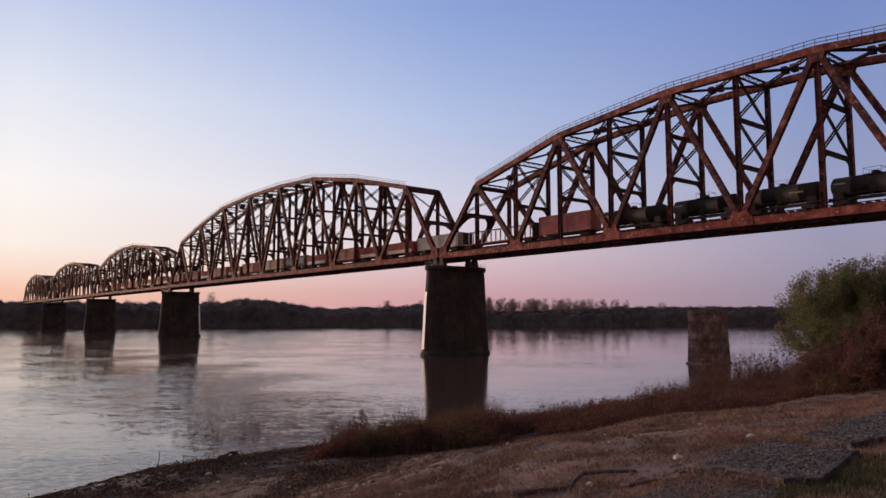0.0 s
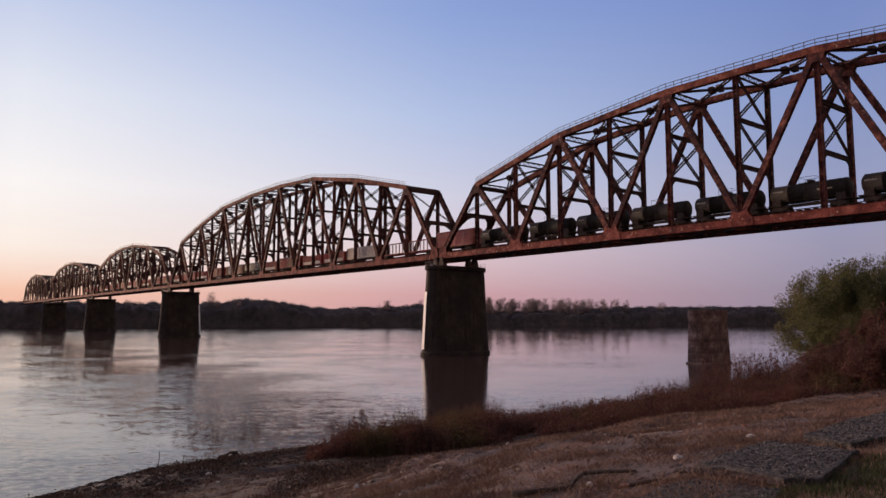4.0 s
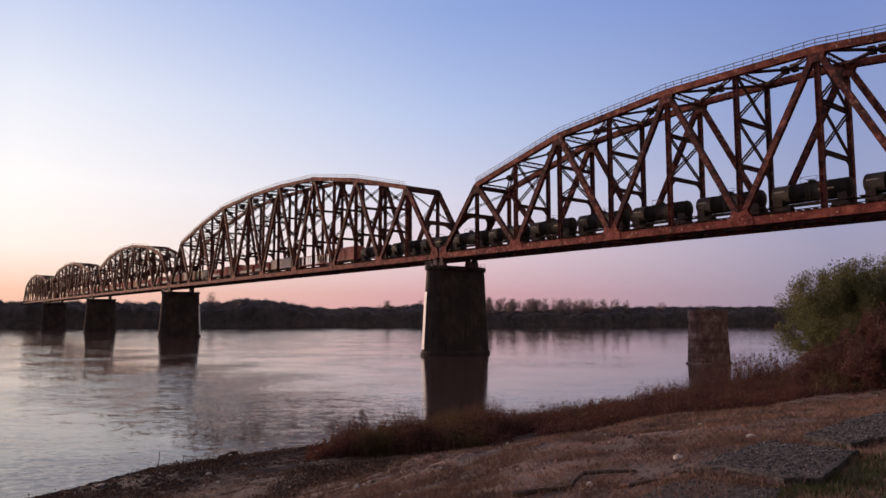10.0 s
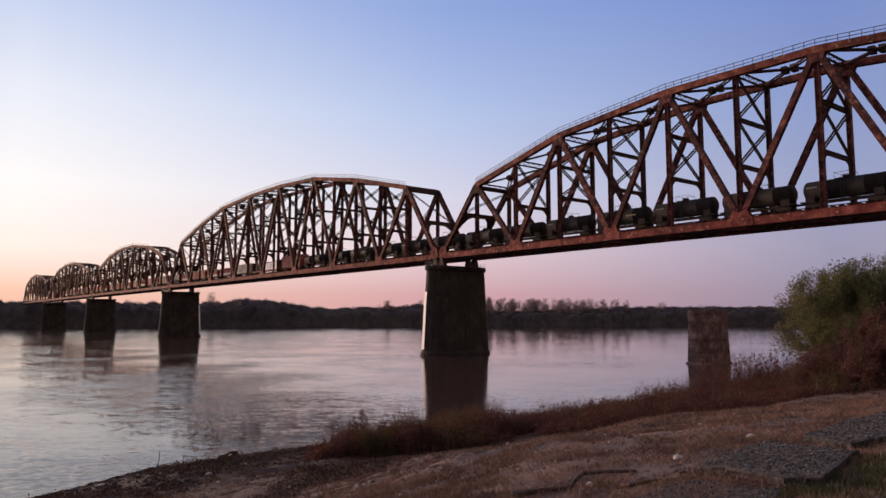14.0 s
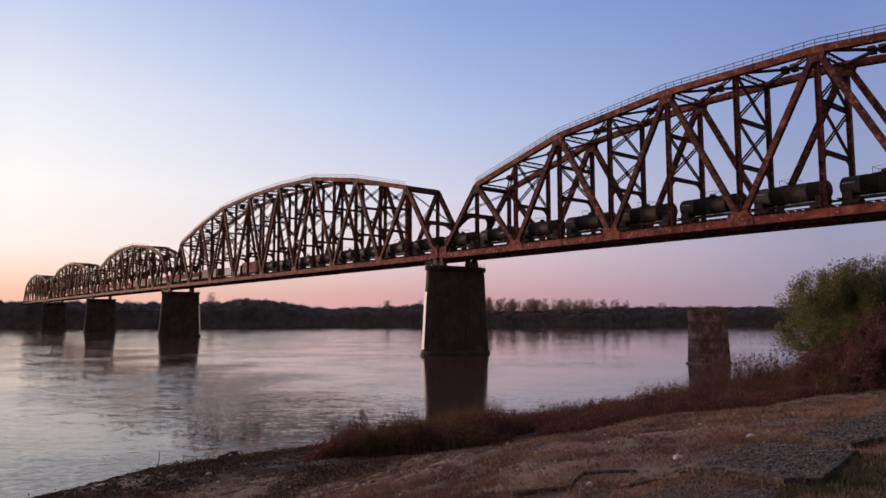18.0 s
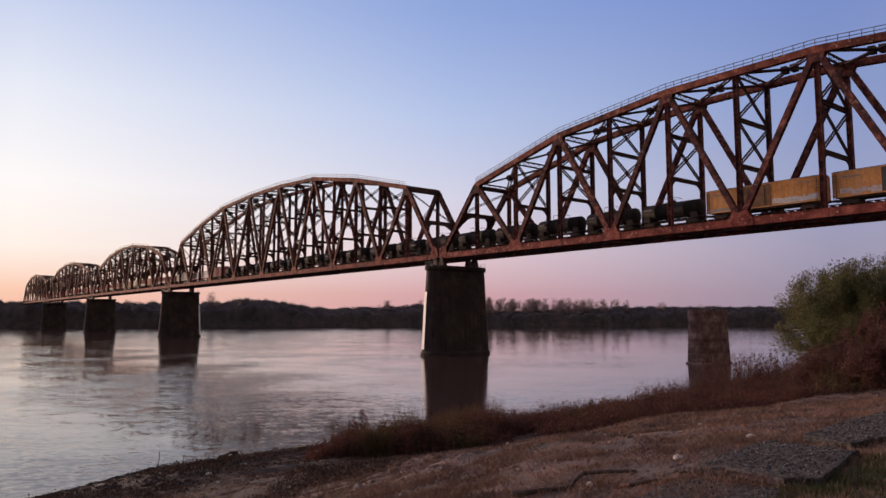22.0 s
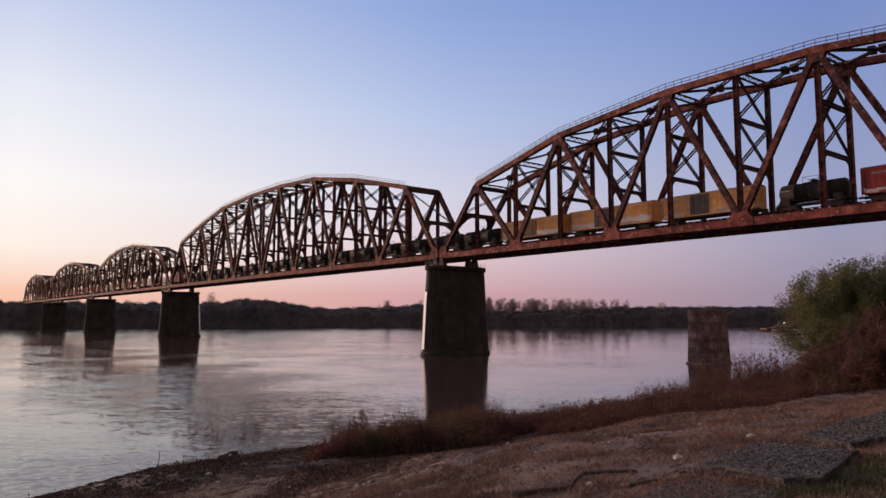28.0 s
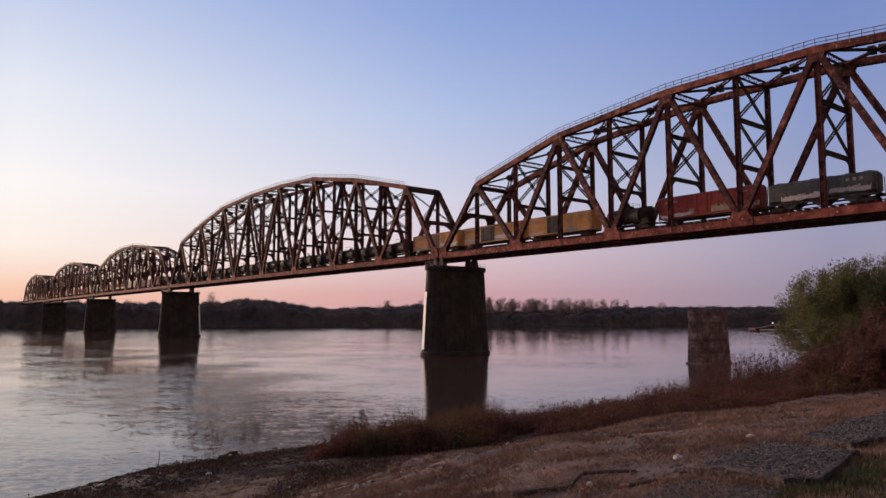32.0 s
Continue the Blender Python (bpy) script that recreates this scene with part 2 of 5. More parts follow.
def laced(g, a, b, wide, side=(0, 1, 0), bar=0.11, pitch=0.8):
    """Two angles with zigzag lacing between them."""
    m, n = along(a, b, side)
    for s in (-1, 1):
        face_box(g, m @ Matrix.Translation((0, 0, s * wide / 2)), n, bar, bar)
    k = max(2, int(n / pitch))
    for i in range(k):
        x0, x1 = -n / 2 + i * n / k, -n / 2 + (i + 1) * n / k
        s = 1 if i % 2 else -1
        beam(g, m @ Vector((x0, 0, s * wide / 2)), m @ Vector((x1, 0, -s * wide / 2)), 0.05, 0.13, tuple(m.to_3x3() @ Vector((0, 1, 0))))


def prism(g, pts, a, b, axis=1):
    """A flat outline of (u, v) pulled from a to b along an axis: 1 keeps (x, z), 2 keeps (x, y), 0 keeps (y, z)."""
    v, f = g
    n, k = len(v), len(pts)
    for d in (a, b):
        for u, w in pts:
            v.append((u, d, w) if axis == 1 else (u, w, d) if axis == 2 else (d, u, w))
    f.append(tuple(range(n, n + k)))
    f.append(tuple(range(n + 2 * k - 1, n + k - 1, -1)))
    for i in range(k):
        j = (i + 1) % k
        f.append((n + i, n + k + i, n + k + j, n + j))


def tube(g, a, b, r0, r1=None, k=10, caps=True):
    r1 = r0 if r1 is None else r1
    m, n = along(a, b)
    v, f = g
    s = len(v)
    for x, r in ((-n / 2, r0), (n / 2, r1)):
        for i in range(k):
            t = 2 * math.pi * i / k
            v.append(tuple(m @ Vector((x, r * math.cos(t), r * math.sin(t)))))
    for i in range(k):
        j = (i + 1) % k
        f.append((s + i, s + j, s + k + j, s + k + i))
    if caps:
        f.append(tuple(range(s + k - 1, s - 1, -1)))
        f.append(tuple(range(s + k, s + 2 * k)))


def rings(g, loops, close=True):
    """Skin over loops of points of one length."""
    v, f = g
    k = len(loops[0])
    s = len(v)
    for lo in loops:
        v.extend(tuple(p) for p in lo)
    for r in range(len(loops) - 1):
        for i in range(k):
            j = (i + 1) % k
            f.append((s + r * k + i, s + r * k + j, s + (r + 1) * k + j, s + (r + 1) * k + i))
    if close:
        f.append(tuple(range(s + k - 1, s - 1, -1)))
        f.append(tuple(range(s + (len(loops) - 1) * k, s + len(loops) * k)))


def mesh_of(name, g, mat, smooth=False):
    me = bpy.data.meshes.new(name)
    me.from_pydata(g[0], [], g[1])
    bm = bmesh.new()
    bm.from_mesh(me)
    bmesh.ops.recalc_face_normals(bm, faces=bm.faces)
    bm.to_mesh(me)
    bm.free()
    me.materials.append(mat)
    if smooth:
        for p in me.polygons:
            p.use_smooth = True
    return me


def part(name, g, mat, parent=None, label="", smooth=False, at=None):
    ob = new(name, mesh_of(name, g, mat, smooth))
    if parent:
        ob.parent = parent
    if at is not None:
        ob.matrix_basis = at
    if label:
        ob["label"] = label
    return ob


def share(ob, m, parent=None):
    """Another object on the same mesh."""
    o = new(ob.name.split(".")[0], ob.data)
    o.parent = parent or ob.parent
    o.matrix_basis = m
    return o


def thing(name, at, label, category, group="", kind=""):
    e = new(name)
    e.empty_display_size = 0.5
    e.matrix_basis = at
    return tagged(e, label, category, group, kind)


# ---- terrain ----
NEAR_Y = (-4000, -400, -140, -110, -98.6, -92.7, -82, -60, -30, 0, 60, 300, 1500, 4000)
NEAR_X = (900, 190, 113, 98.5, 94, 90.6, 90, 89, 85, 81, 77, 70, 150, 900)
FAR_Y = (-4000, -300, 0, 130, 260, 500, 800, 1500, 4000)
FAR_X = (-1600, -790, -632, -590, -520, -430, -330, -150, 500)


def soft_noise(x, y, size):
    return noise.noise(Vector((x / size, y / size, 3.1)))


BROW_Y = (-97, -95.4, -94.6, -93.6, -92, -89, -80, -60, -40)
BROW_D = (20, 24.5, 27.6, 29.4, 30.6, 31.0, 30.6, 30.2, 30)


def brow_at(d, y):
    """Metres up the slope from the brow of the upper terrace, which bends down to the shore."""
    return (d - float(np.interp(y, BROW_Y, BROW_D))) * float(np.interp(y, (-96, -94.4, -92.5), (0.3, 0.4, 1.0)))


def ground_z(x, y):
    d = x - float(np.interp(y, NEAR_Y, NEAR_X))
    e = float(np.interp(y, FAR_Y, FAR_X)) - x
    if d > -60:
        z = float(np.interp(d, (-60, 0, 6, 13, 18, 24, 28, 32, 36, 40, 60, 200, 900), (-5, 0, 0.6, 1.3, 2.1, 3.6, 4.9, 5.9, 6.5, 6.9, 7.6, 12, 22)))
        if d > 0:
            calm = min(1, d / 6) * (1 if d < 32 else max(0.25, 1 - (d - 32) / 4))
            z += calm * (0.24 * soft_noise(x, y * 0.4, 4.0) + 0.15 * soft_noise(x, y * 0.4, 1.3))
            z += calm * 0.025 * soft_noise(x, y, 0.7)
            if y > -99:
                z -= 0.28 * math.exp(-((y + 91.3) / 2.4) ** 2 - ((d - 31) / 2.8) ** 2)
                if y > -90 and d > 24:
                    z -= float(np.interp(y, (-90, -86, -80, -72, -60), (0, 0.1, 0.42, 0.7, 0.8)) * np.interp(d, (24, 28, 36, 44), (0, 1, 1, 0.5)))
                q = brow_at(d, y) + 0.12 * soft_noise(x, y, 2.5)
                z += 0.09 * math.exp(-(q / 0.3) ** 2) - 0.09 * math.exp(-((q - 0.6) / 0.35) ** 2) - 0.12 * math.exp(-((q + 0.9) / 0.6) ** 2)
                q += 3.4 + 1.2 * soft_noise(0, y, 9)
                z += 0.1 * math.exp(-(q / 0.5) ** 2) - 0.1 * math.exp(-((q - 0.9) / 0.5) ** 2)
        return z
    if e > -60:
        return float(np.interp(e, (-60, 0, 6, 40, 400, 3000), (-5, 0, 2.5, 4, 9, 25)))
    return -5.0


def lines(lo, hi, step, far_lo, far_hi, extra=()):
    v = list(np.arange(lo, hi, step))
    d, x = step, hi
    while x < far_hi:
        v.append(x)
        d *= 1.22
        x += d
    v.append(far_hi)
    d, x = step, lo
    while x > far_lo:
        d *= 1.22
        x -= d
        v.append(max(x, far_lo))
    v.extend(extra)
    return sorted(set(round(float(a), 3) for a in v))


SOIL = material("dry_bank_soil", ((0.028, 0.023, 0.022), (0.082, 0.06, 0.054), (0.145, 0.107, 0.097), (0.24, 0.18, 0.163)), 0.9, 0.95, 0, 0.07, 14,
                spots=((0.17, 0.085, 0.062), 0.8, 0.5, 0.64), stretch=(1, 0.4, 1), wet=((0.036, 0.027, 0.025), 0.2, 4.2))


HEIGHTS = []


def ground_many(x, y):
    """Heights of the ground sheet under arrays of places."""
    xs, ys, z = HEIGHTS
    i = np.clip(np.searchsorted(xs, x) - 1, 0, len(xs) - 2)
    j = np.clip(np.searchsorted(ys, y) - 1, 0, len(ys) - 2)
    a, b = (x - xs[i]) / (xs[i + 1] - xs[i]), (y - ys[j]) / (ys[j + 1] - ys[j])
    return (z[j, i] * (1 - a) + z[j, i + 1] * a) * (1 - b) + (z[j + 1, i] * (1 - a) + z[j + 1, i + 1] * a) * b


LATTICE = np.random.default_rng(77).random((256, 256))


def patches(u, v, seed=0):
    """Smooth random values from 0 to 1 over arrays, about one blot to the unit."""
    u, v = u + 17.3 * seed, v + 9.1 * seed
    i, j = np.floor(u).astype(int), np.floor(v).astype(int)
    a, b = u - i, v - j
    a, b = a * a * (3 - 2 * a), b * b * (3 - 2 * b)
    g = LATTICE
    return (g[j % 256, i % 256] * (1 - a) + g[j % 256, (i + 1) % 256] * a) * (1 - b) + (g[(j + 1) % 256, i % 256] * (1 - a) + g[(j + 1) % 256, (i + 1) % 256] * a) * b


def build_ground():
    xs = lines(86, 137, 0.26, -4500, 4500, list(np.arange(-900, -200, 14)))
    ys = lines(-108, -40, 0.3, -4500, 4500, list(np.arange(-300, 1200, 30)))
    v = [(x, y, ground_z(x, y)) for y in ys for x in xs]
    n = len(xs)
    HEIGHTS.extend((np.array(xs), np.array(ys), np.array([p[2] for p in v]).reshape(len(ys), n)))
    f = [(j * n + i, j * n + i + 1, (j + 1) * n + i + 1, (j + 1) * n + i) for j in range(len(ys) - 1) for i in range(n - 1)]
    me = bpy.data.meshes.new("ground")
    me.from_pydata(v, [], f)
    me.materials.append(SOIL)
    for p in me.polygons:
        p.use_smooth = True
    tagged(new("ground", me), "sloping river bank of bare brown soil with dry grass", "ground", kind="structure")
    w = geo()
    w[0].extend(((-4500, -4500, 0), (4500, -4500, 0), (4500, 4500, 0), (-4500, 4500, 0)))
    w[1].append((0, 1, 2, 3))
    tagged(part("water", w, WATER), "calm wide river reflecting the pink dusk sky", "river", kind="structure")


build_ground()


# ---- the bridge ----
def truss_span(x0, n, heights, label):
    """One through-truss span of n panels with its deck, in its own space: x along, y from the near truss to the far one, z from the chords' centre."""
    span = thing("truss_span", pose(x0, 0, CHORD_Z), label, "bridge span", "spans of the railway bridge")
    p, w = PANEL, WIDE
    top = np.interp(np.arange(n + 1), (1, *range(3, n - 2, 2), n - 1), heights) if n > 4 else None

    def lower(k, y):
        return Vector((k * p, y, 0))

    def upper(k, y):
        return Vector((k * p, y, float(top[k])))

    def one(name, fn, mat, *a, **kw):
        g = geo()
        fn(g, *a, **kw)
        return part(name, g, mat, span)

    for y in (0, w):
        for k in range(n):
            one("bottom_chord", plated_box, RUST_BRIGHT, lower(k, y) + Vector((0, 0, -0.3)), lower(k + 1, y) + Vector((0, 0, -0.3)), 0.8, 1.3)
        for k in range(1, n - 1):
            one("top_chord", plated_box, LIT_TOP_RUST, upper(k, y), upper(k + 1, y), 0.95, 1.1)
        one("end_post", plated_box, RUST, lower(0, y), upper(1, y), 0.9, 1.05)
        one("end_post", plated_box, RUST, lower(n, y), upper(n - 1, y), 0.9, 1.05)
        for k in range(1, n):
            one("vertical_post", h_beam, RUST, lower(k, y) + Vector((0, 0, 0.3)), upper(k, y), 0.74, 0.72)
        for k in range(1, n - 1):
            a, b = (upper(k, y), lower(k + 1, y)) if k % 2 else (lower(k, y), upper(k + 1, y))
            deep = 1.06 if min(k, n - 1 - k) < 4 else 0.92
            g = geo()
            m, ln = along(a, b)
            for s in (-1, 1):
                face_box(g, m @ Matrix.Translation((0, s * 0.34, 0)), ln, 0.08, deep)
                face_box(g, m @ Matrix.Translation((0, 0, s * (deep / 2 - 0.03))), ln, 0.76, 0.05)
            part("diagonal", g, RUST, span)
        # node plates on both faces of the chords
        for k in range(n + 1):
            g = geo()
            if k % 2 == 0:
                if k in (0, n):
                    s = 1 if k == 0 else -1
                    pts = [(k * p - s * 0.9, -0.75), (k * p + s * 1.9, -0.62), (k * p + s * 2.0, 0.75), (k * p + s * 1.25, 2.0), (k * p - s * 0.2, 1.9), (k * p - s * 0.9, 0.6)]
                else:
                    pts = [(k * p - 2.1, -0.9), (k * p + 2.1, -0.9), (k * p + 2.1, 0.2), (k * p + 1.6, 0.8), (k * p + 1.2, 1.75), (k * p + 0.45, 1.3), (k * p - 0.45, 1.3), (k * p - 1.2, 1.75), (k * p - 1.6, 0.8), (k * p - 2.1, 0.2)]
            else:
                if 0 < k < n:
                    zt = float(top[k])
                    sl = (float(top[k + 1]) - zt) / p if k < n - 1 else -float(top[k]) / p * 0.5
                    sr = (zt - float(top[k - 1])) / p if k > 1 else float(top[k]) / p * 0.5
                    pts = [(k * p - 1.3, zt - 1.3 * sr + 0.42), (k * p + 1.3, zt + 1.3 * sl + 0.42), (k * p + 1.35, zt + 1.35 * sl - 0.6),
                           (k * p + 0.95, zt - 1.9), (k * p - 0.95, zt - 1.9), (k * p - 1.35, zt - 1.35 * sr - 0.6)]
            for s in (-0.45, 0.41):
                prism(g, pts, y + s, y + s + 0.04)
            part("gusset_plate", g, RUST_BRIGHT if k % 2 == 0 else RUST, span)
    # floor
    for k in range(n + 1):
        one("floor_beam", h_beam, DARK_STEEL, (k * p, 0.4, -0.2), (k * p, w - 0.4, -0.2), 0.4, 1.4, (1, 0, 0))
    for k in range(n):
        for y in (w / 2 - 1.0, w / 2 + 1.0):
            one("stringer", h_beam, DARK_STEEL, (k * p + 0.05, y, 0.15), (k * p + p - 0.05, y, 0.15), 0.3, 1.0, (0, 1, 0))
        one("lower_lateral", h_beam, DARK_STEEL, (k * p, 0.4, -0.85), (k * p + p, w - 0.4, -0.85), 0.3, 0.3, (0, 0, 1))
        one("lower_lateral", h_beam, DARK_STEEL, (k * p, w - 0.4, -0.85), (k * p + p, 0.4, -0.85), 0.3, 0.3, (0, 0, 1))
    g = geo()
    for i in range(int(n * p / 0.6)):
        near = 2.6 if i % 2 == 0 else 0.0
        cube(g, 0.3 + i * 0.6, w / 2 - near / 2 + 0.04 * math.sin(i * 7.3), 0.78, 0.26, 3.1 + near, 0.25)
    tagged(part("tie", g, TIMBER, span), kind="stuff")
    for y in (w / 2 - 0.75, w / 2 + 0.75):
        one("rail", h_beam, DARK_STEEL, (0, y, 1.0), (n * p, y, 1.0), 0.12, 0.18, (0, 1, 0), t=0.04)
    # walkway with brackets on the near side of the track
    g = geo()
    cube(g, n * p / 2, w / 2 - 3.4, 0.93, n * p, 0.7, 0.05)
    part("walkway", g, TIMBER, span)
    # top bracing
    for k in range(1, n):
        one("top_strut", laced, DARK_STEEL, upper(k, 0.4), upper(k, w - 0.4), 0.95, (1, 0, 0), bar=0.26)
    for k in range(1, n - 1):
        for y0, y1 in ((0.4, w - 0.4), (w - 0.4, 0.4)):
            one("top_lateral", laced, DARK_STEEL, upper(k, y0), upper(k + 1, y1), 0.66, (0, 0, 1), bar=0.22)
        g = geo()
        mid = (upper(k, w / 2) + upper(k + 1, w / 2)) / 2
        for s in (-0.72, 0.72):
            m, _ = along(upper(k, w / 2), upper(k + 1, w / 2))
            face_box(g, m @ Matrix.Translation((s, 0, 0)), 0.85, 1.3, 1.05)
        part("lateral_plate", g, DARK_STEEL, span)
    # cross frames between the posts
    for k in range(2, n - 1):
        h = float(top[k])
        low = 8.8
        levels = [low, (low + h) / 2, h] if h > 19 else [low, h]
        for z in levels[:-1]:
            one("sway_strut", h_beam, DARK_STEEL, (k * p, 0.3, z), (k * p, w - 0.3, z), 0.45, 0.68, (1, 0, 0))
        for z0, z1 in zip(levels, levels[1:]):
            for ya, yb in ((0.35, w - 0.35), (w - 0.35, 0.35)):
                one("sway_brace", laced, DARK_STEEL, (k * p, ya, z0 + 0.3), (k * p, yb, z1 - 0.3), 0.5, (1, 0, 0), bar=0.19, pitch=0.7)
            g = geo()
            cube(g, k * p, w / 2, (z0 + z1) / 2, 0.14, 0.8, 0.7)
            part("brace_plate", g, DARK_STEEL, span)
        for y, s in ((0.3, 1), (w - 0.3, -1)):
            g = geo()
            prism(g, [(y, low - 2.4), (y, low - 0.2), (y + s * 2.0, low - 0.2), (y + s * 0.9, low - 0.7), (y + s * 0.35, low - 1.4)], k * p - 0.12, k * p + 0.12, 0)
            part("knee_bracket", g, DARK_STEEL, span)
    # portals on the end posts
    for e, s in ((0, 1), (n, -1)):
        h = float(top[1])

        def on_post(fr, y):
            return Vector((e * p + s * fr * p, y, fr * h))

        lo = 8.9 / h
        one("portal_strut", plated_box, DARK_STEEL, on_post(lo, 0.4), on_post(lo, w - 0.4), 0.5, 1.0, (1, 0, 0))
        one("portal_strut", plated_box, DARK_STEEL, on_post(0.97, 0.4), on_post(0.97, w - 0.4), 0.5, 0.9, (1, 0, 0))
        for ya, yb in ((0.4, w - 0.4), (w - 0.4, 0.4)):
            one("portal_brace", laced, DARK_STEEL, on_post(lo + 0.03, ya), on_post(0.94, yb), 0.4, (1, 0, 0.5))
        for y, q in ((0.4, 1), (w - 0.4, -1)):
            g = geo()
            outline = [(0, -0.25), (0, 0), (2.6, 0), (1.5, -0.045), (0.7, -0.12)]
            v, f = g
            for off in (-0.12, 0.12):
                v.extend(tuple(on_post(lo + b, y + q * a) + Vector((off, 0, -0.45))) for a, b in outline)
            f.append((0, 1, 2, 3, 4))
            f.append((9, 8, 7, 6, 5))
            for i in range(5):
                j = (i + 1) % 5
                f.append((i, 5 + i, 5 + j, j))
            part("portal_bracket", g, DARK_STEEL, span)
    # hand rail along the near top chord
    post = None
    for k in range(1, n - 1):
        a, b = upper(k, 0) + Vector((0, 0, 0.48)), upper(k + 1, 0) + Vector((0, 0, 0.48))
        g = geo()
        for z in (0.55, 1.1):
            beam(g, a + Vector((0, -0.3, z)), b + Vector((0, -0.3, z)), 0.09, 0.09)
        part("hand_rail", g, GALV, span)
        for i in range(8):
            q = a.lerp(b, i / 8)
            if post is None:
                g = geo()
                cube(g, 0, 0, 0.55, 0.08, 0.08, 1.1)
                post = part("rail_post", g, GALV, span, at=Matrix.Translation(q + Vector((0, -0.3, 0))))
            else:
                share(post, Matrix.Translation(q + Vector((0, -0.3, 0))))
    return span


GAP = 2.33
LONG, SHORT = 16 * PANEL, 12 * PANEL
X1 = 0.0
X2 = X1 - GAP - LONG
X3 = X2 - GAP - SHORT
X4 = X3 - GAP - SHORT
X5 = X4 - GAP - 10 * PANEL
span_1 = truss_span(X1, 12, (15.1, 21.4, 23.9, 23.9, 21.4, 15.1), "rusty steel through-truss span carrying a freight train")
span_2 = truss_span(X2, 16, (18.5, 24.5, 28.8, 30.0, 30.0, 28.8, 24.5, 18.5), "tall arched rusty steel truss channel span")
for x in (X3, X4):
    s = copy_thing(span_1, pose(x, 0, CHORD_Z))
    tagged(s, "distant rusty steel truss span over the river")
truss_span(X5, 10, (15.1, 20.9, 22.5, 20.9, 15.1), "last rusty steel truss span by the wooded bank")


# ---- piers ----
def stadium(length, wide, z, k=10, cx=0.0, cy=0.0):
    r, half = wide / 2, length / 2 - wide / 2
    pts = []
    for i in range(k + 1):
        t = math.pi * i / k
        pts.append((cx + r * math.cos(t), cy + half + r * math.sin(t), z))
    for i in range(k + 1):
        t = math.pi + math.pi * i / k
        pts.append((cx + r * math.cos(t), cy - half + r * math.sin(t), z))
    return pts


def pier(x, board=0):
    e = thing("bridge_pier", pose(x, TRACK_Y, -5), "tall round-nosed concrete river pier under the bridge", "bridge pier", "piers of the railway bridge")
    g = geo()
    rings(g, [stadium(19.2, 6.3, 5.9 + 0.0), stadium(17.0, 4.7, 25.2)])
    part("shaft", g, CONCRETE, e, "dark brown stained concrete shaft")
    g = geo()
    rings(g, [stadium(19.9, 7.0, 0), stadium(19.9, 7.0, 5.6), stadium(19.5, 6.6, 5.85)])
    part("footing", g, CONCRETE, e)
    g = geo()
    rings(g, [stadium(17.1, 4.8, 25.1), stadium(17.8, 5.5, 25.4), stadium(17.8, 5.5, 26.1), stadium(17.5, 5.2, 26.3)])
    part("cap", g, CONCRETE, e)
    for y in (-WIDE / 2, WIDE / 2):
        for sx in (-1.17, 1.17):
            g = geo()
            prism(g, [(sx - 0.95, 26.3), (sx + 0.95, 26.3), (sx + 0.9, 26.75), (sx + 0.4, 28.2), (sx + 0.4, 28.45), (sx - 0.4, 28.45), (sx - 0.4, 28.2), (sx - 0.9, 26.75)], y - 0.55, y + 0.55)
            part("bearing_shoe", g, DARK_STEEL, e)
    for y in (-8.0, 8.0):
        for sx in (-1.8, 0, 1.8):
            g = geo()
            cube(g, sx, y, 26.75, 0.06, 0.06, 0.9)
            part("rail_post", g, GALV, e)
        g = geo()
        for z in (26.75, 27.2):
            cube(g, 0, y, z, 3.7, 0.05, 0.05)
        part("hand_rail", g, GALV, e)
    if board:
        g = geo()
        out = Vector((-0.2, -0.98, 0)) if board == 1 else Vector((0.7, 0.714, 0))

        def on_nose(z):
            r, cy = float(np.interp(z, (5.9, 25.2), (3.15, 2.35))), float(np.interp(z, (5.9, 25.2), (6.45, 6.15)))
            return Vector((0, -cy if board == 1 else cy, z)) + out * (r + 0.1)

        m, n = along(on_nose(6.4), on_nose(20.0), out.cross(Vector((0, 0, 1))))
        face_box(g, m, n, 1.25, 0.12)
        part("gauge_board", g, WHITE, e, "white painted river gauge board")
    return e


WHITE = material("white_board_paint", ((0.78, 0.77, 0.75), (0.84, 0.83, 0.81), (0.86, 0.85, 0.84)), 0.8, 0.6, 0, 0.003, 8)
pier(X1 - GAP / 2, 1)
pier(X2 - GAP / 2, 2)
for x in (X3 - GAP / 2, X4 - GAP / 2, X5 - GAP / 2, X1 + SHORT + GAP / 2):
    pier(x)


def old_pier():
    e = thing("old_bridge_pier", pose(56.5, 21.5, -4), "weathered masonry stump of an older bridge pier in the river", "pier ruin")
    n = 26
    for i in range(n):
        z0, z1 = i * 14.3 / n, (i + 1) * 14.3 / n
        s = 1 - 0.16 * i / n + (0.035 if i > n - 4 else 0)
        o = random.uniform(-0.025, 0.025)
        g = geo()
        rings(g, [stadium(11.3 * s + o - 0.08, 5.0 * s + o - 0.08, z0), stadium(11.3 * s + o, 5.0 * s + o, z0 + 0.05),
                  stadium(11.3 * s + o - 0.03, 5.0 * s + o - 0.03, z1 - 0.04), stadium(11.3 * s + o - 0.1, 5.0 * s + o - 0.1, z1)])
        part("stone_course", g, OLD_STONE, e)
    g = geo()
    rings(g, [stadium(11.6, 5.25, 3.0), stadium(11.6, 5.25, 4.2), stadium(11.4, 5.05, 4.32)])
    part("plinth", g, OLD_STONE, e)
    return e


old_pier()


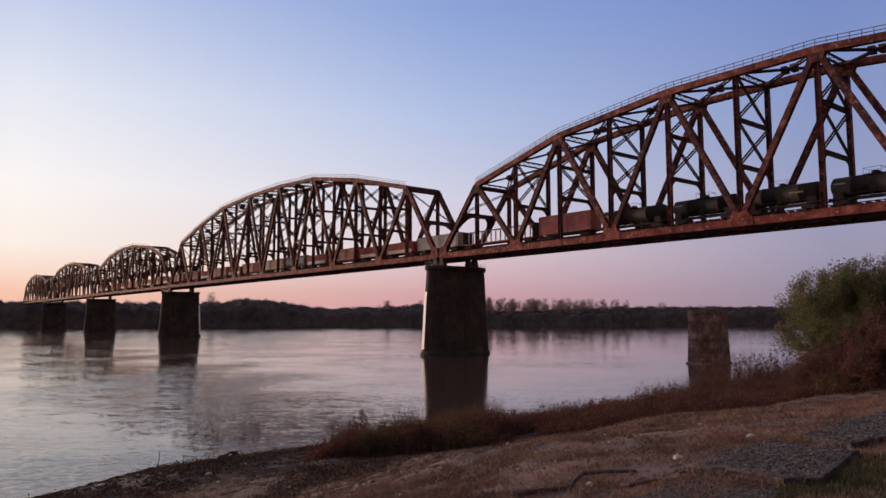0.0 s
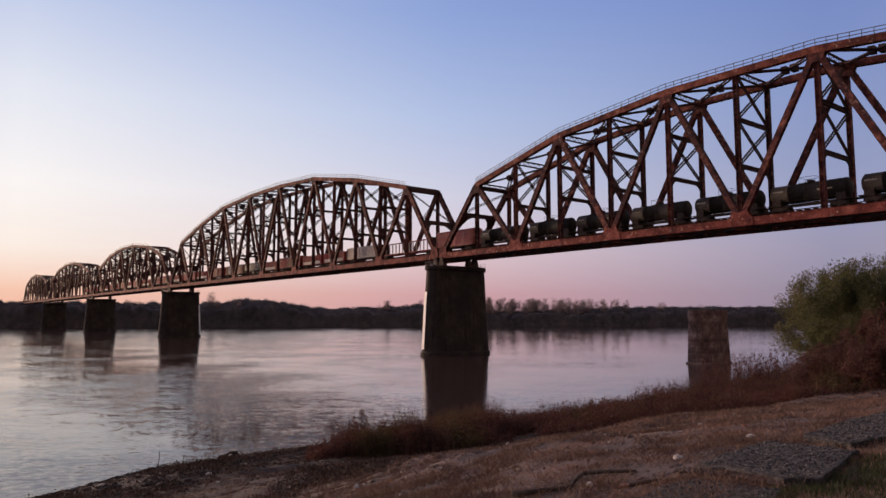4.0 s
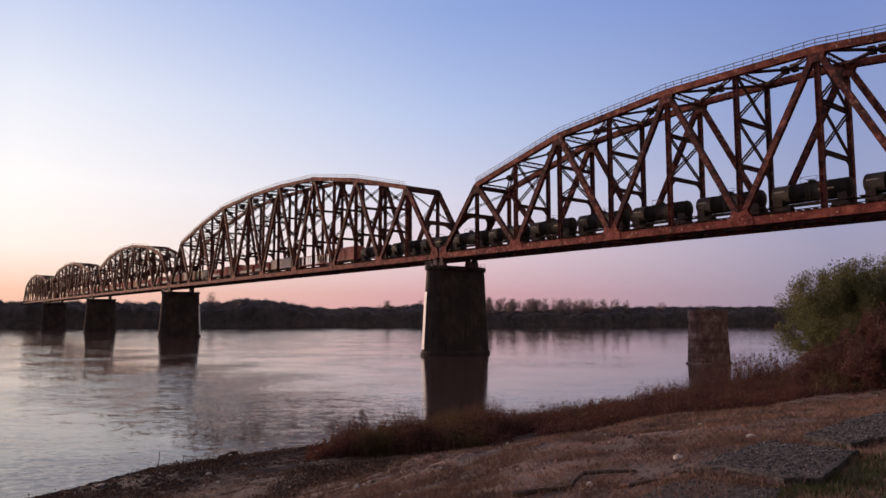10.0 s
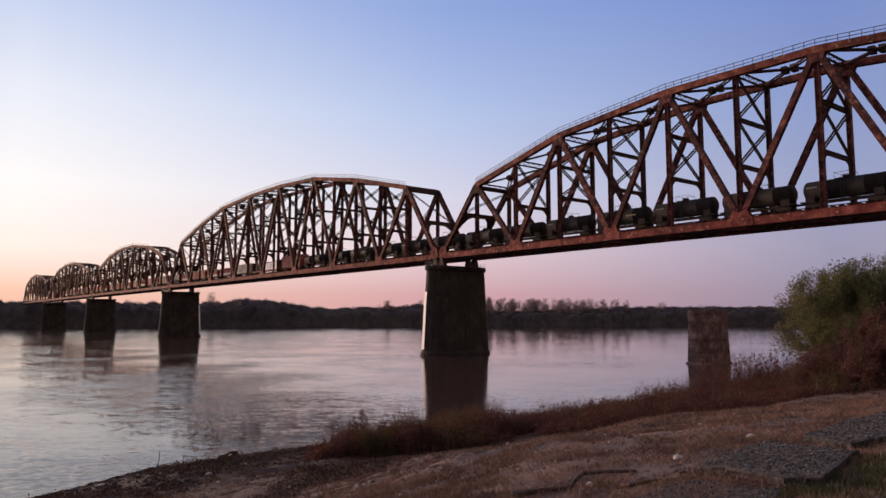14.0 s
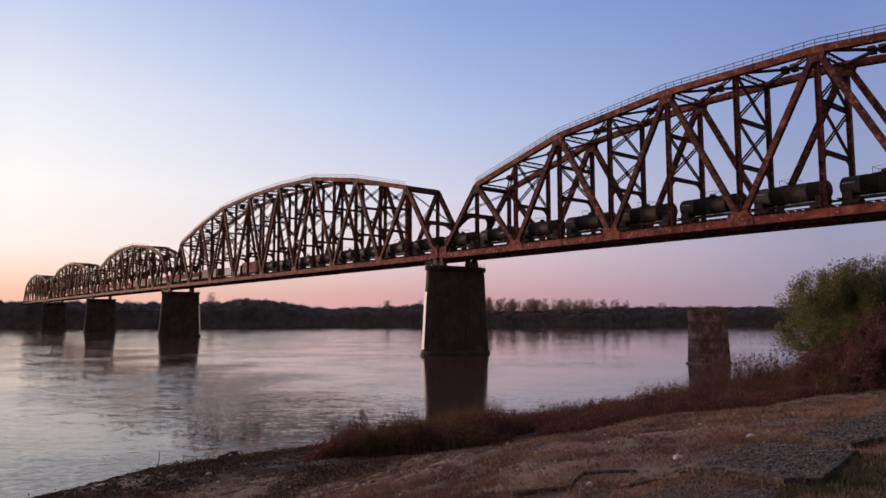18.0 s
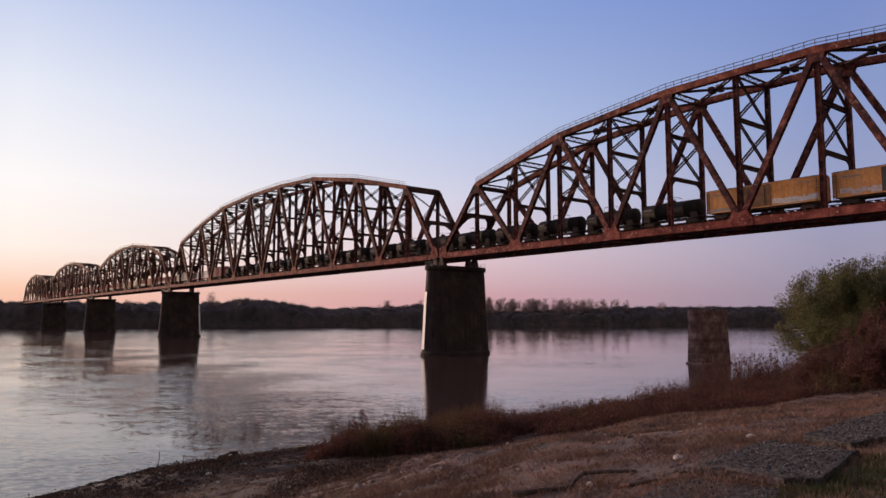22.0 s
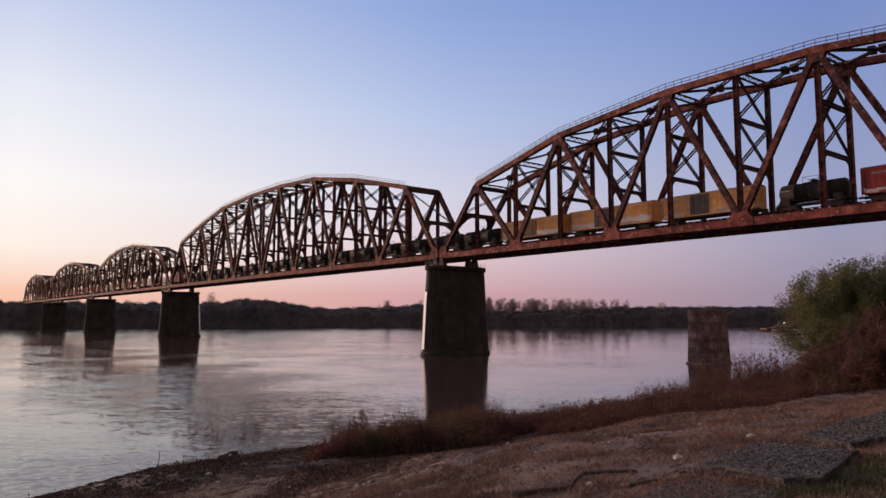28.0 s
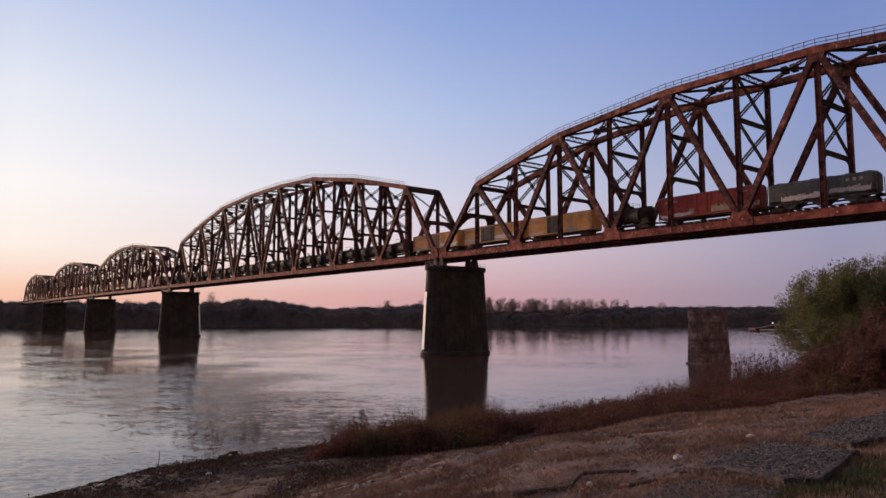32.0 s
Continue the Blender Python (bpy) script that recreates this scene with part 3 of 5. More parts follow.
def approach():
    """Plate-girder viaduct that carries the track on over the near bank."""
    x = X1 + SHORT + GAP
    i = 0
    while x < 420:
        e = thing("girder_span", pose(x, 0, CHORD_Z), "dark plate-girder approach span", "bridge span", "approach spans")
        for y in (TRACK_Y - 1.3, TRACK_Y + 1.3):
            g = geo()
            h_beam(g, (0.1, y, -0.55), (24.9, y, -0.55), 0.5, 2.4)
            part("girder", g, DARK_STEEL, e)
        g = geo()
        for k in range(41):
            cube(g, 0.3 + k * 0.6, TRACK_Y, 0.78, 0.24, 3.1, 0.25)
        tagged(part("tie", g, TIMBER, e), kind="stuff")
        for y in (TRACK_Y - 0.75, TRACK_Y + 0.75):
            g = geo()
            h_beam(g, (0, y, 1.0), (25, y, 1.0), 0.12, 0.18, t=0.04)
            part("rail", g, DARK_STEEL, e)
        if i:
            q = thing("viaduct_pier", pose(x, TRACK_Y, 0), "plain concrete approach pier", "bridge pier", "approach piers")
            g = geo()
            zb = ground_z(x, TRACK_Y) - 1
            prism(g, [(-3, zb), (3, zb), (2.6, 22.25), (-2.6, 22.25)], -1.2, 1.2, 0)
            part("shaft", g, CONCRETE, q)
        x += 25
        i += 1


approach()


# ---- rolling stock ----
BLACK = material("black_tank_paint", ((0.014, 0.013, 0.014), (0.026, 0.023, 0.023), (0.05, 0.043, 0.04)), 0.5, 0.68, 0, 0.004, 10,
                 streak=((0.06, 0.045, 0.04), 1.3, 0.56, 0.78), each=0.25, spec=0.22)
UNDER = material("grimy_running_gear", ((0.024, 0.019, 0.017), (0.055, 0.041, 0.036), (0.09, 0.066, 0.055)), 2.0, 0.8, 0, 0.01, 6)
YELLOW = material("faded_yellow_paint", ((0.6, 0.26, 0.07), (0.84, 0.41, 0.13), (0.9, 0.54, 0.25)), 0.35, 0.6, 0, 0.004, 8, spots=((0.66, 0.36, 0.2), 0.5, 0.5, 0.68),
                  streak=((0.3, 0.12, 0.05), 1.0, 0.55, 0.8))
DOORGREY = material("dull_grey_door_paint", ((0.07, 0.065, 0.06), (0.11, 0.1, 0.09), (0.16, 0.14, 0.12)), 0.8, 0.7, 0, 0.004, 10, spots=((0.3, 0.28, 0.25), 2.5, 0.66, 0.72))
DOORTAN = material("grimy_brown_door_paint", ((0.2, 0.11, 0.06), (0.28, 0.16, 0.09), (0.36, 0.22, 0.13)), 0.8, 0.7, 0, 0.004, 10)
RED = material("oxide_red_paint", ((0.24, 0.036, 0.032), (0.37, 0.052, 0.045), (0.45, 0.09, 0.075)), 0.4, 0.65, 0, 0.004, 10, streak=((0.12, 0.05, 0.04), 1.1, 0.52, 0.75))
PALE_RED = material("sun_faded_red_paint", ((0.4, 0.11, 0.095), (0.52, 0.17, 0.145), (0.64, 0.32, 0.28)), 0.5, 0.7, 0, 0.004, 10, streak=((0.36, 0.2, 0.16), 1.0, 0.54, 0.76))
CREAM = material("dirty_cream_paint", ((0.55, 0.47, 0.4), (0.7, 0.61, 0.53), (0.78, 0.7, 0.62)), 0.5, 0.65, 0, 0.004, 10, streak=((0.2, 0.16, 0.13), 1.0, 0.55, 0.75))
SLATE = material("grey_green_hopper_paint", ((0.06, 0.068, 0.064), (0.1, 0.106, 0.1), (0.16, 0.16, 0.15)), 0.5, 0.6, 0, 0.004, 10, streak=((0.05, 0.045, 0.04), 1.0, 0.5, 0.72))
TAN = material("tan_boxcar_paint", ((0.3, 0.13, 0.08), (0.4, 0.19, 0.12), (0.5, 0.27, 0.19)), 0.5, 0.65, 0, 0.004, 10)
SPRAY_WHITE = material("white_spray_paint", ((0.55, 0.54, 0.53), (0.76, 0.75, 0.74), (0.84, 0.83, 0.82)), 2.0, 0.6, 0, 0, 6)
STENCIL = material("worn_stencil_paint", ((0.2, 0.18, 0.15), (0.36, 0.33, 0.29), (0.46, 0.43, 0.39)), 3.0, 0.7, 0, 0, 6)
SPRAY_PINK = material("pinkish_spray_paint", ((0.45, 0.34, 0.32), (0.66, 0.56, 0.54), (0.78, 0.72, 0.7)), 2.0, 0.6, 0, 0, 6)
SPRAY_DIM = material("faded_grey_spray_paint", ((0.25, 0.24, 0.24), (0.42, 0.4, 0.4), (0.56, 0.54, 0.53)), 2.0, 0.7, 0, 0, 6)
SPRAY_OCHRE = material("ochre_spray_paint", ((0.26, 0.19, 0.1), (0.38, 0.31, 0.2), (0.5, 0.44, 0.34)), 1.2, 0.6, 0, 0, 6)

CARS = []


def bogie_of(car, x):
    """A truck frame with its two wheelsets."""
    g = geo()
    for y in (-1.0, 1.0):
        prism(g, [(-1.15, 0.42), (-1.15, 0.62), (-0.45, 0.85), (0.45, 0.85), (1.15, 0.62), (1.15, 0.42), (0.45, 0.28), (-0.45, 0.28)], y - 0.09, y + 0.09)
    cube(g, 0, 0, 0.62, 0.4, 2.2, 0.3)
    b = part("bogie", g, UNDER, car, at=pose(x, 0, 0))
    for wx in (-0.88, 0.88):
        g = geo()
        for y in (-0.76, 0.76):
            tube(g, (0, y - 0.06, 0), (0, y + 0.06, 0), 0.46, k=14)
            tube(g, (0, y * 1.12 - 0.03, 0), (0, y * 1.12 + 0.03, 0), 0.14, k=6)
        tube(g, (0, -0.9, 0), (0, 0.9, 0), 0.08, k=6)
        for y in (-0.83, 0.83):
            cube(g, 0.22, y, 0, 0.12, 0.02, 0.3)
        part("wheelset", g, UNDER, b, at=pose(wx, 0, 0.46))
    return b


def ladder(g, x, y, z0, z1, wide=0.45, flat="x"):
    for s in (-wide / 2, wide / 2):
        a = (x + s, y) if flat == "x" else (x, y + s)
        cube(g, a[0], a[1], (z0 + z1) / 2, 0.05, 0.05, z1 - z0)
    n = int((z1 - z0) / 0.4)
    for i in range(n):
        cube(g, x, y, z0 + (i + 0.5) * (z1 - z0) / n, wide if flat == "x" else 0.04, 0.04 if flat == "x" else wide, 0.04)


def tank_car(length=13.36, mark=0):
    """A tank car centred on its middle, wheels on z = 0."""
    c = thing("tank_car", pose(0, 0, 0), "black cylindrical railway tank car with top platform", "tank car", "tank cars of the freight train")
    half, r = length / 2 - 0.72, 1.47
    zc = 2.82
    g = geo()
    loops = []
    for d, q in ((0, 0.12), (0.06, 0.45), (0.2, 0.75), (0.38, 0.93), (0.55, 1.0)):
        loops.append((-half + d, q))
    loops += [(-half * 0.5, 1.0), (-half * 0.5, 1.012), (-half * 0.5 + 0.12, 1.012), (-half * 0.5 + 0.12, 1.0), (0, 1.0)]
    loops += [(-x, q) for x, q in reversed(loops[:-1])]
    rings(g, [[(x, r * q * math.cos(2 * math.pi * i / 28), zc + r * q * math.sin(2 * math.pi * i / 28)) for i in range(28)] for x, q in loops])
    part("tank", g, BLACK, c, "dirty black riveted tank shell", smooth=True)
    g = geo()
    cube(g, 0, 0, 1.0, length - 1.3, 0.7, 0.4)
    for s in (-1, 1):
        cube(g, s * (length / 2 - 1.0), 0, 1.1, 1.1, 2.7, 0.12)
        prism(g, [(s * (half - 1.9), 0.9), (s * (half - 0.5), 0.9), (s * (half - 0.55), 2.0), (s * (half - 1.85), 2.0)], -1.25, 1.25)
        cube(g, s * (length / 2 - 0.25), 0, 0.95, 0.9, 0.25, 0.3)
    part("underframe", g, UNDER, c)
    g = geo()
    tube(g, (0, 0, zc + r - 0.15), (0, 0, zc + r + 0.32), 0.5, k=14)
    tube(g, (0, 0, zc + r + 0.3), (0, 0, zc + r + 0.4), 0.56, 0.4, k=14)
    cube(g, 0.55, 0, zc + r + 0.15, 0.2, 0.3, 0.25)
    part("dome", g, BLACK, c)
    g = geo()
    for y in (-0.85, 0.85):
        cube(g, 0, y, zc + r - 0.12, 2.4, 0.5, 0.05)
    part("platform", g, UNDER, c)
    g = geo()
    for x in (-1.2, 1.2):
        for y in (-1.1, 1.1):
            cube(g, x, y, zc + r + 0.3, 0.045, 0.045, 0.9)
    for y in (-1.1, 1.1):
        cube(g, 0, y, zc + r + 0.75, 2.4, 0.045, 0.045)
    for x in (-1.2, 1.2):
        cube(g, x, 0, zc + r + 0.75, 0.045, 2.2, 0.045)
    part("guard_rail", g, UNDER, c)
    for y in (-1.52, 1.52):
        g = geo()
        ladder(g, 0.0, y, 0.9, zc + r - 0.1)
        part("ladder", g, UNDER, c)
        g = geo()
        cube(g, 0, y, 1.55, length - 3.4, 0.04, 0.04)
        part("grab_rail", g, UNDER, c)
    for y in (-1, 1):
        for i in range(5):
            g = geo()
            a = radians(14)
            zz, yy = zc + (r + 0.006) * math.sin(a), y * (r + 0.006) * math.cos(a)
            face_box(g, Matrix.Translation((-half * 0.62 + i * 0.34 * -y * -1, yy, zz)) @ pose(0, 0, 0, math.degrees(a) * y), 0.26, 0.012, 0.3 if i % 2 else 0.22)
            part("reporting_mark", g, STENCIL, c, "faded white stencilled mark")
        if mark:
            g = geo()
            a = radians(2)
            face_box(g, Matrix.Translation((half * 0.45, y * (r + 0.005), zc)), 2.2, 0.012, 0.25)
            part("stripe", g, SPRAY_OCHRE, c)
    for s in (-1, 1):
        bogie_of(c, s * (length / 2 - 2.3))
    return c


def tags(x0, x1, z0, z1, y, seed):
    """Loose rounded blocks of spray paint on a side, one shape each."""
    out = []
    rnd = random.Random(seed)
    x = x0
    while x < x1 - 0.4:
        w = rnd.uniform(0.7, 1.7)
        h = (z1 - z0) * rnd.uniform(0.6, 1.0)
        zc = z0 + (z1 - z0) * 0.5 + rnd.uniform(-0.1, 0.1)
        pts = []
        # a leaning letter-like outline: two or three teeth above, a wavy foot
        teeth = rnd.choice((2, 2, 3))
        lean = rnd.uniform(-0.1, 0.3)
        for i in range(2 * teeth + 1):
            f = i / (2 * teeth)
            up = rnd.uniform(0.7, 1.0) if i % 2 == 0 else rnd.uniform(0.55, 0.85)
            pts.append((x + w * f + lean * up, zc - h / 2 + h * up))
        for i in range(teeth + 1, -1, -1):
            pts.append((x + w * i / (teeth + 1) + rnd.uniform(-0.06, 0.06), zc - h / 2 + h * rnd.uniform(0.0, 0.14)))
        blob = geo()
        prism(blob, pts, y - 0.004 - 0.002 * (len(out) % 2), y + 0.004)
        out.append(blob)
        x += w * rnd.uniform(0.72, 0.95)
    return out


def boxcar(length, paint, label, door=None, door_at=0.0, door_wide=3.6, height=5.15, spray=(), plates=True):
    c = thing("boxcar", pose(0, 0, 0), label, "boxcar", "boxcars of the freight train")
    half = length / 2 - 0.9
    y = 1.55
    g = geo()
    prism(g, [(-y, 1.2), (y, 1.2), (y, height - 0.25), (0.9, height - 0.03), (-0.9, height - 0.03), (-y, height - 0.25)], -half, half, 0)
    part("body", g, paint, c)
    n = int(2 * half / 0.95)
    first = None
    for s in (-1, 1):
        for i in range(n + 1):
            x = -half + 0.05 + i * (2 * half - 0.1) / n
            if door and abs(x - door_at) < door_wide / 2:
                continue
            at = pose(x, s * (y + 0.0175), (1.0 + height - 0.25) / 2 + 0.1)
            if first is None:
                g = geo()
                cube(g, 0, 0, 0, 0.09, 0.035, height - 1.6)
                first = part("side_post", g, paint, c, at=at)
            else:
                share(first, at)
        g = geo()
        cube(g, 0, s * (y + 0.03), 1.22, 2 * half, 0.08, 0.2)
        part("side_sill", g, paint, c)
        g = geo()
        cube(g, 0, s * (y + 0.03), height - 0.3, 2 * half, 0.08, 0.12)
        part("roof_rail", g, paint, c)
        for i in range(6):
            g = geo()
            cube(g, s * (half + 0.03), 0, 1.5 + i * 0.58, 0.08, 2.9, 0.14)
            part("end_rib", g, paint, c)
    g = geo()
    prism(g, [(-1.5, height - 0.22), (1.5, height - 0.22), (0.9, height), (-0.9, height)], -half, half, 0)
    part("roof", g, GALV, c)
    if door:
        for s in (-1, 1):
            d = geo()
            cube(d, door_at, s * (y + 0.06), (1.3 + height - 0.4) / 2, door_wide, 0.08, height - 1.75)
            for i in range(4):
                cube(d, door_at, s * (y + 0.11), 1.6 + i * (height - 2.4) / 3, door_wide - 0.2, 0.04, 0.12)
            dr = part("door", d, door, c, "plug door of another colour")
            for q in (-0.3, 0.3):
                g = geo()
                cube(g, door_at + q * door_wide, s * (y + 0.15), (1.3 + height - 0.4) / 2, 0.05, 0.05, height - 2.0)
                part("lock_bar", g, UNDER, dr)
    for s in (-1, 1):
        g = geo()
        ladder(g, s * (half - 0.35), -(y + 0.1), 0.7, height - 0.6)
        part("ladder", g, UNDER, c)
    g = geo()
    cube(g, 0, 0, 0.85, length - 1.3, 0.6, 0.35)
    for s in (-1, 1):
        cube(g, s * (length / 2 - 0.4), 0, 0.9, 1.0, 0.28, 0.3)
        cube(g, 0, s * 1.3, 1.05, 2 * half - 5, 0.08, 0.3)
    part("underframe", g, UNDER, c)
    for i, (x0, x1, z0, z1, mat) in enumerate(spray):
        for blob in tags(x0, x1, z0, z1, -(y + 0.065), int(length * 10) + i * 7 + 1):
            part("graffiti", blob, mat, c, "loose sprayed graffiti shape")
    if plates:
        for i in range(6):
            g = geo()
            cube(g, -half + 1.6 + i * 0.42, -(y + 0.066), height - 1.1, 0.3, 0.01, 0.26)
            part("reporting_mark", g, STENCIL, c, "small stencilled mark")
        for i in range(4):
            g = geo()
            cube(g, half - 3.2 + i * 0.5, -(y + 0.066), height - 0.95, 0.36, 0.01, 0.2)
            part("reporting_mark", g, STENCIL, c, "small stencilled mark")
    for s in (-1, 1):
        bogie_of(c, s * (length / 2 - 3.1))
    return c


def covered_hopper(length, paint, label, spray=(), height=4.6):
    c = thing("covered_hopper", pose(0, 0, 0), label, "hopper car", "hopper cars of the freight train")
    half = length / 2 - 0.85
    g = geo()
    sect = [(-0.9, 1.35), (0.9, 1.35), (1.52, 1.75), (1.58, 2.4), (1.57, 3.7), (1.4, 4.3), (0.8, height), (-0.8, height), (-1.4, 4.3), (-1.57, 3.7), (-1.58, 2.4), (-1.52, 1.75)]
    loops = []
    for x, q in ((-half, 0.86), (-half + 0.25, 0.97), (-half + 0.7, 1.0), (half - 0.7, 1.0), (half - 0.25, 0.97), (half, 0.86)):
        loops.append([(x, yy * q, 2.9 + (zz - 2.9) * q) for yy, zz in sect])
    rings(g, loops)
    part("body", g, paint, c)
    for i in range(3):
        g = geo()
        x = (i - 1) * half * 0.58
        prism(g, [(x - 2.0, 1.6), (x + 2.0, 1.6), (x + 0.45, 0.45), (x - 0.45, 0.45)], -1.1, 1.1)
        part("hopper_chute", g, paint, c)
    g = geo()
    cube(g, 0, 0, height + 0.02, 2 * half - 1.2, 0.7, 0.12)
    for i in range(6):
        cube(g, -half + 1.4 + i * (2 * half - 2.8) / 5, 0, height + 0.1, 0.9, 0.8, 0.12)
    part("roof_hatch", g, paint, c)
    g = geo()
    for s in (-1, 1):
        cube(g, 0, s * 1.5, 1.15, 2 * half + 0.6, 0.14, 0.26)
        cube(g, s * (length / 2 - 0.5), 0, 0.95, 1.0, 0.3, 0.3)
        cube(g, s * (half + 0.1), 0, 1.1, 1.2, 2.7, 0.1)
        for y in (-1.2, 1.2):
            cube(g, s * (half + 0.25), y, 2.5, 0.08, 0.08, 2.7)
        ladder(g, s * (half + 0.3), -1.2, 1.1, height - 0.2, flat="y")
    part("underframe", g, UNDER, c)
    for i, (x0, x1, z0, z1, mat) in enumerate(spray):
        for blob in tags(x0, x1, z0, z1, -1.6, int(length * 10) + i * 5 + 2):
            part("graffiti", blob, mat, c, "loose sprayed graffiti shape")
    for i in range(3):
        g = geo()
        face_box(g, Matrix.Translation((half - 3.6 + i * 0.9, -1.575, 3.6)), 0.45, 0.02, 0.5)
        part("reporting_mark", g, STENCIL, c, "pale painted square")
    for s in (-1, 1):
        bogie_of(c, s * (length / 2 - 2.2))
    return c


def centerbeam(length):
    c = thing("centerbeam_flatcar", pose(0, 0, 0), "empty brown centerbeam flatcar with open truss partition", "flatcar")
    half = length / 2 - 0.8
    g = geo()
    cube(g, 0, 0, 1.05, 2 * half, 2.8, 0.3)
    for s in (-1, 1):
        cube(g, s * (length / 2 - 0.4), 0, 0.9, 1.0, 0.3, 0.3)
    part("deck", g, RED, c)
    for s in (-1, 1):
        g = geo()
        cube(g, s * (half - 0.12), 0, 2.7, 0.24, 2.8, 3.2)
        for i in range(4):
            cube(g, s * (half + 0.02), 0, 1.6 + i * 0.75, 0.1, 2.8, 0.12)
        part("bulkhead", g, UNDER, c)
    n = 14
    for i in range(n + 1):
        g = geo()
        x = -half + 0.6 + i * (2 * half - 1.2) / n
        cube(g, x, 0, 2.6, 0.16, 0.3, 2.9)
        part("upright", g, CREAM, c)
    g = geo()
    cube(g, 0, 0, 4.1, 2 * half, 0.3, 0.25)
    part("top_beam", g, RED, c)
    for s in (-1, 1):
        bogie_of(c, s * (length / 2 - 2.6))
    return c


def gondola(length, paint, label, height=3.6, band=None):
    c = thing("hopper_gondola", pose(0, 0, 0), label, "hopper car", "hopper cars of the freight train")
    half = length / 2 - 0.75
    g = geo()
    for s in (-1, 1):
        cube(g, 0, s * 1.5, (1.0 + height) / 2, 2 * half, 0.08, height - 1.0)
        cube(g, s * (half - 0.04), 0, (1.0 + height) / 2, 0.08, 3.0, height - 1.0)
        cube(g, 0, s * 1.53, height, 2 * half, 0.16, 0.16)
    cube(g, 0, 0, 1.2, 2 * half, 3.0, 0.1)
    part("body", g, paint, c)
    n = int(2 * half / 1.2)
    first = None
    for s in (-1, 1):
        for i in range(n + 1):
            at = pose(-half + 0.06 + i * (2 * half - 0.12) / n, s * 1.58, (1.0 + height) / 2)
            if first is None:
                g = geo()
                cube(g, 0, 0, 0, 0.12, 0.12, height - 1.0)
                first = part("side_post", g, paint, c, at=at)
            else:
                share(first, at)
    if band:
        g = geo()
        cube(g, 0, -1.62, 1.6, 2 * half - 1.5, 0.02, 0.9)
        part("band", g, band, c)
    g = geo()
    cube(g, 0, 0, 0.85, length - 1.2, 0.6, 0.35)
    for s in (-1, 1):
        cube(g, s * (length / 2 - 0.4), 0, 0.9, 1.0, 0.28, 0.3)
    part("underframe", g, UNDER, c)
    for s in (-1, 1):
        bogie_of(c, s * (length / 2 - 2.0))
    return c


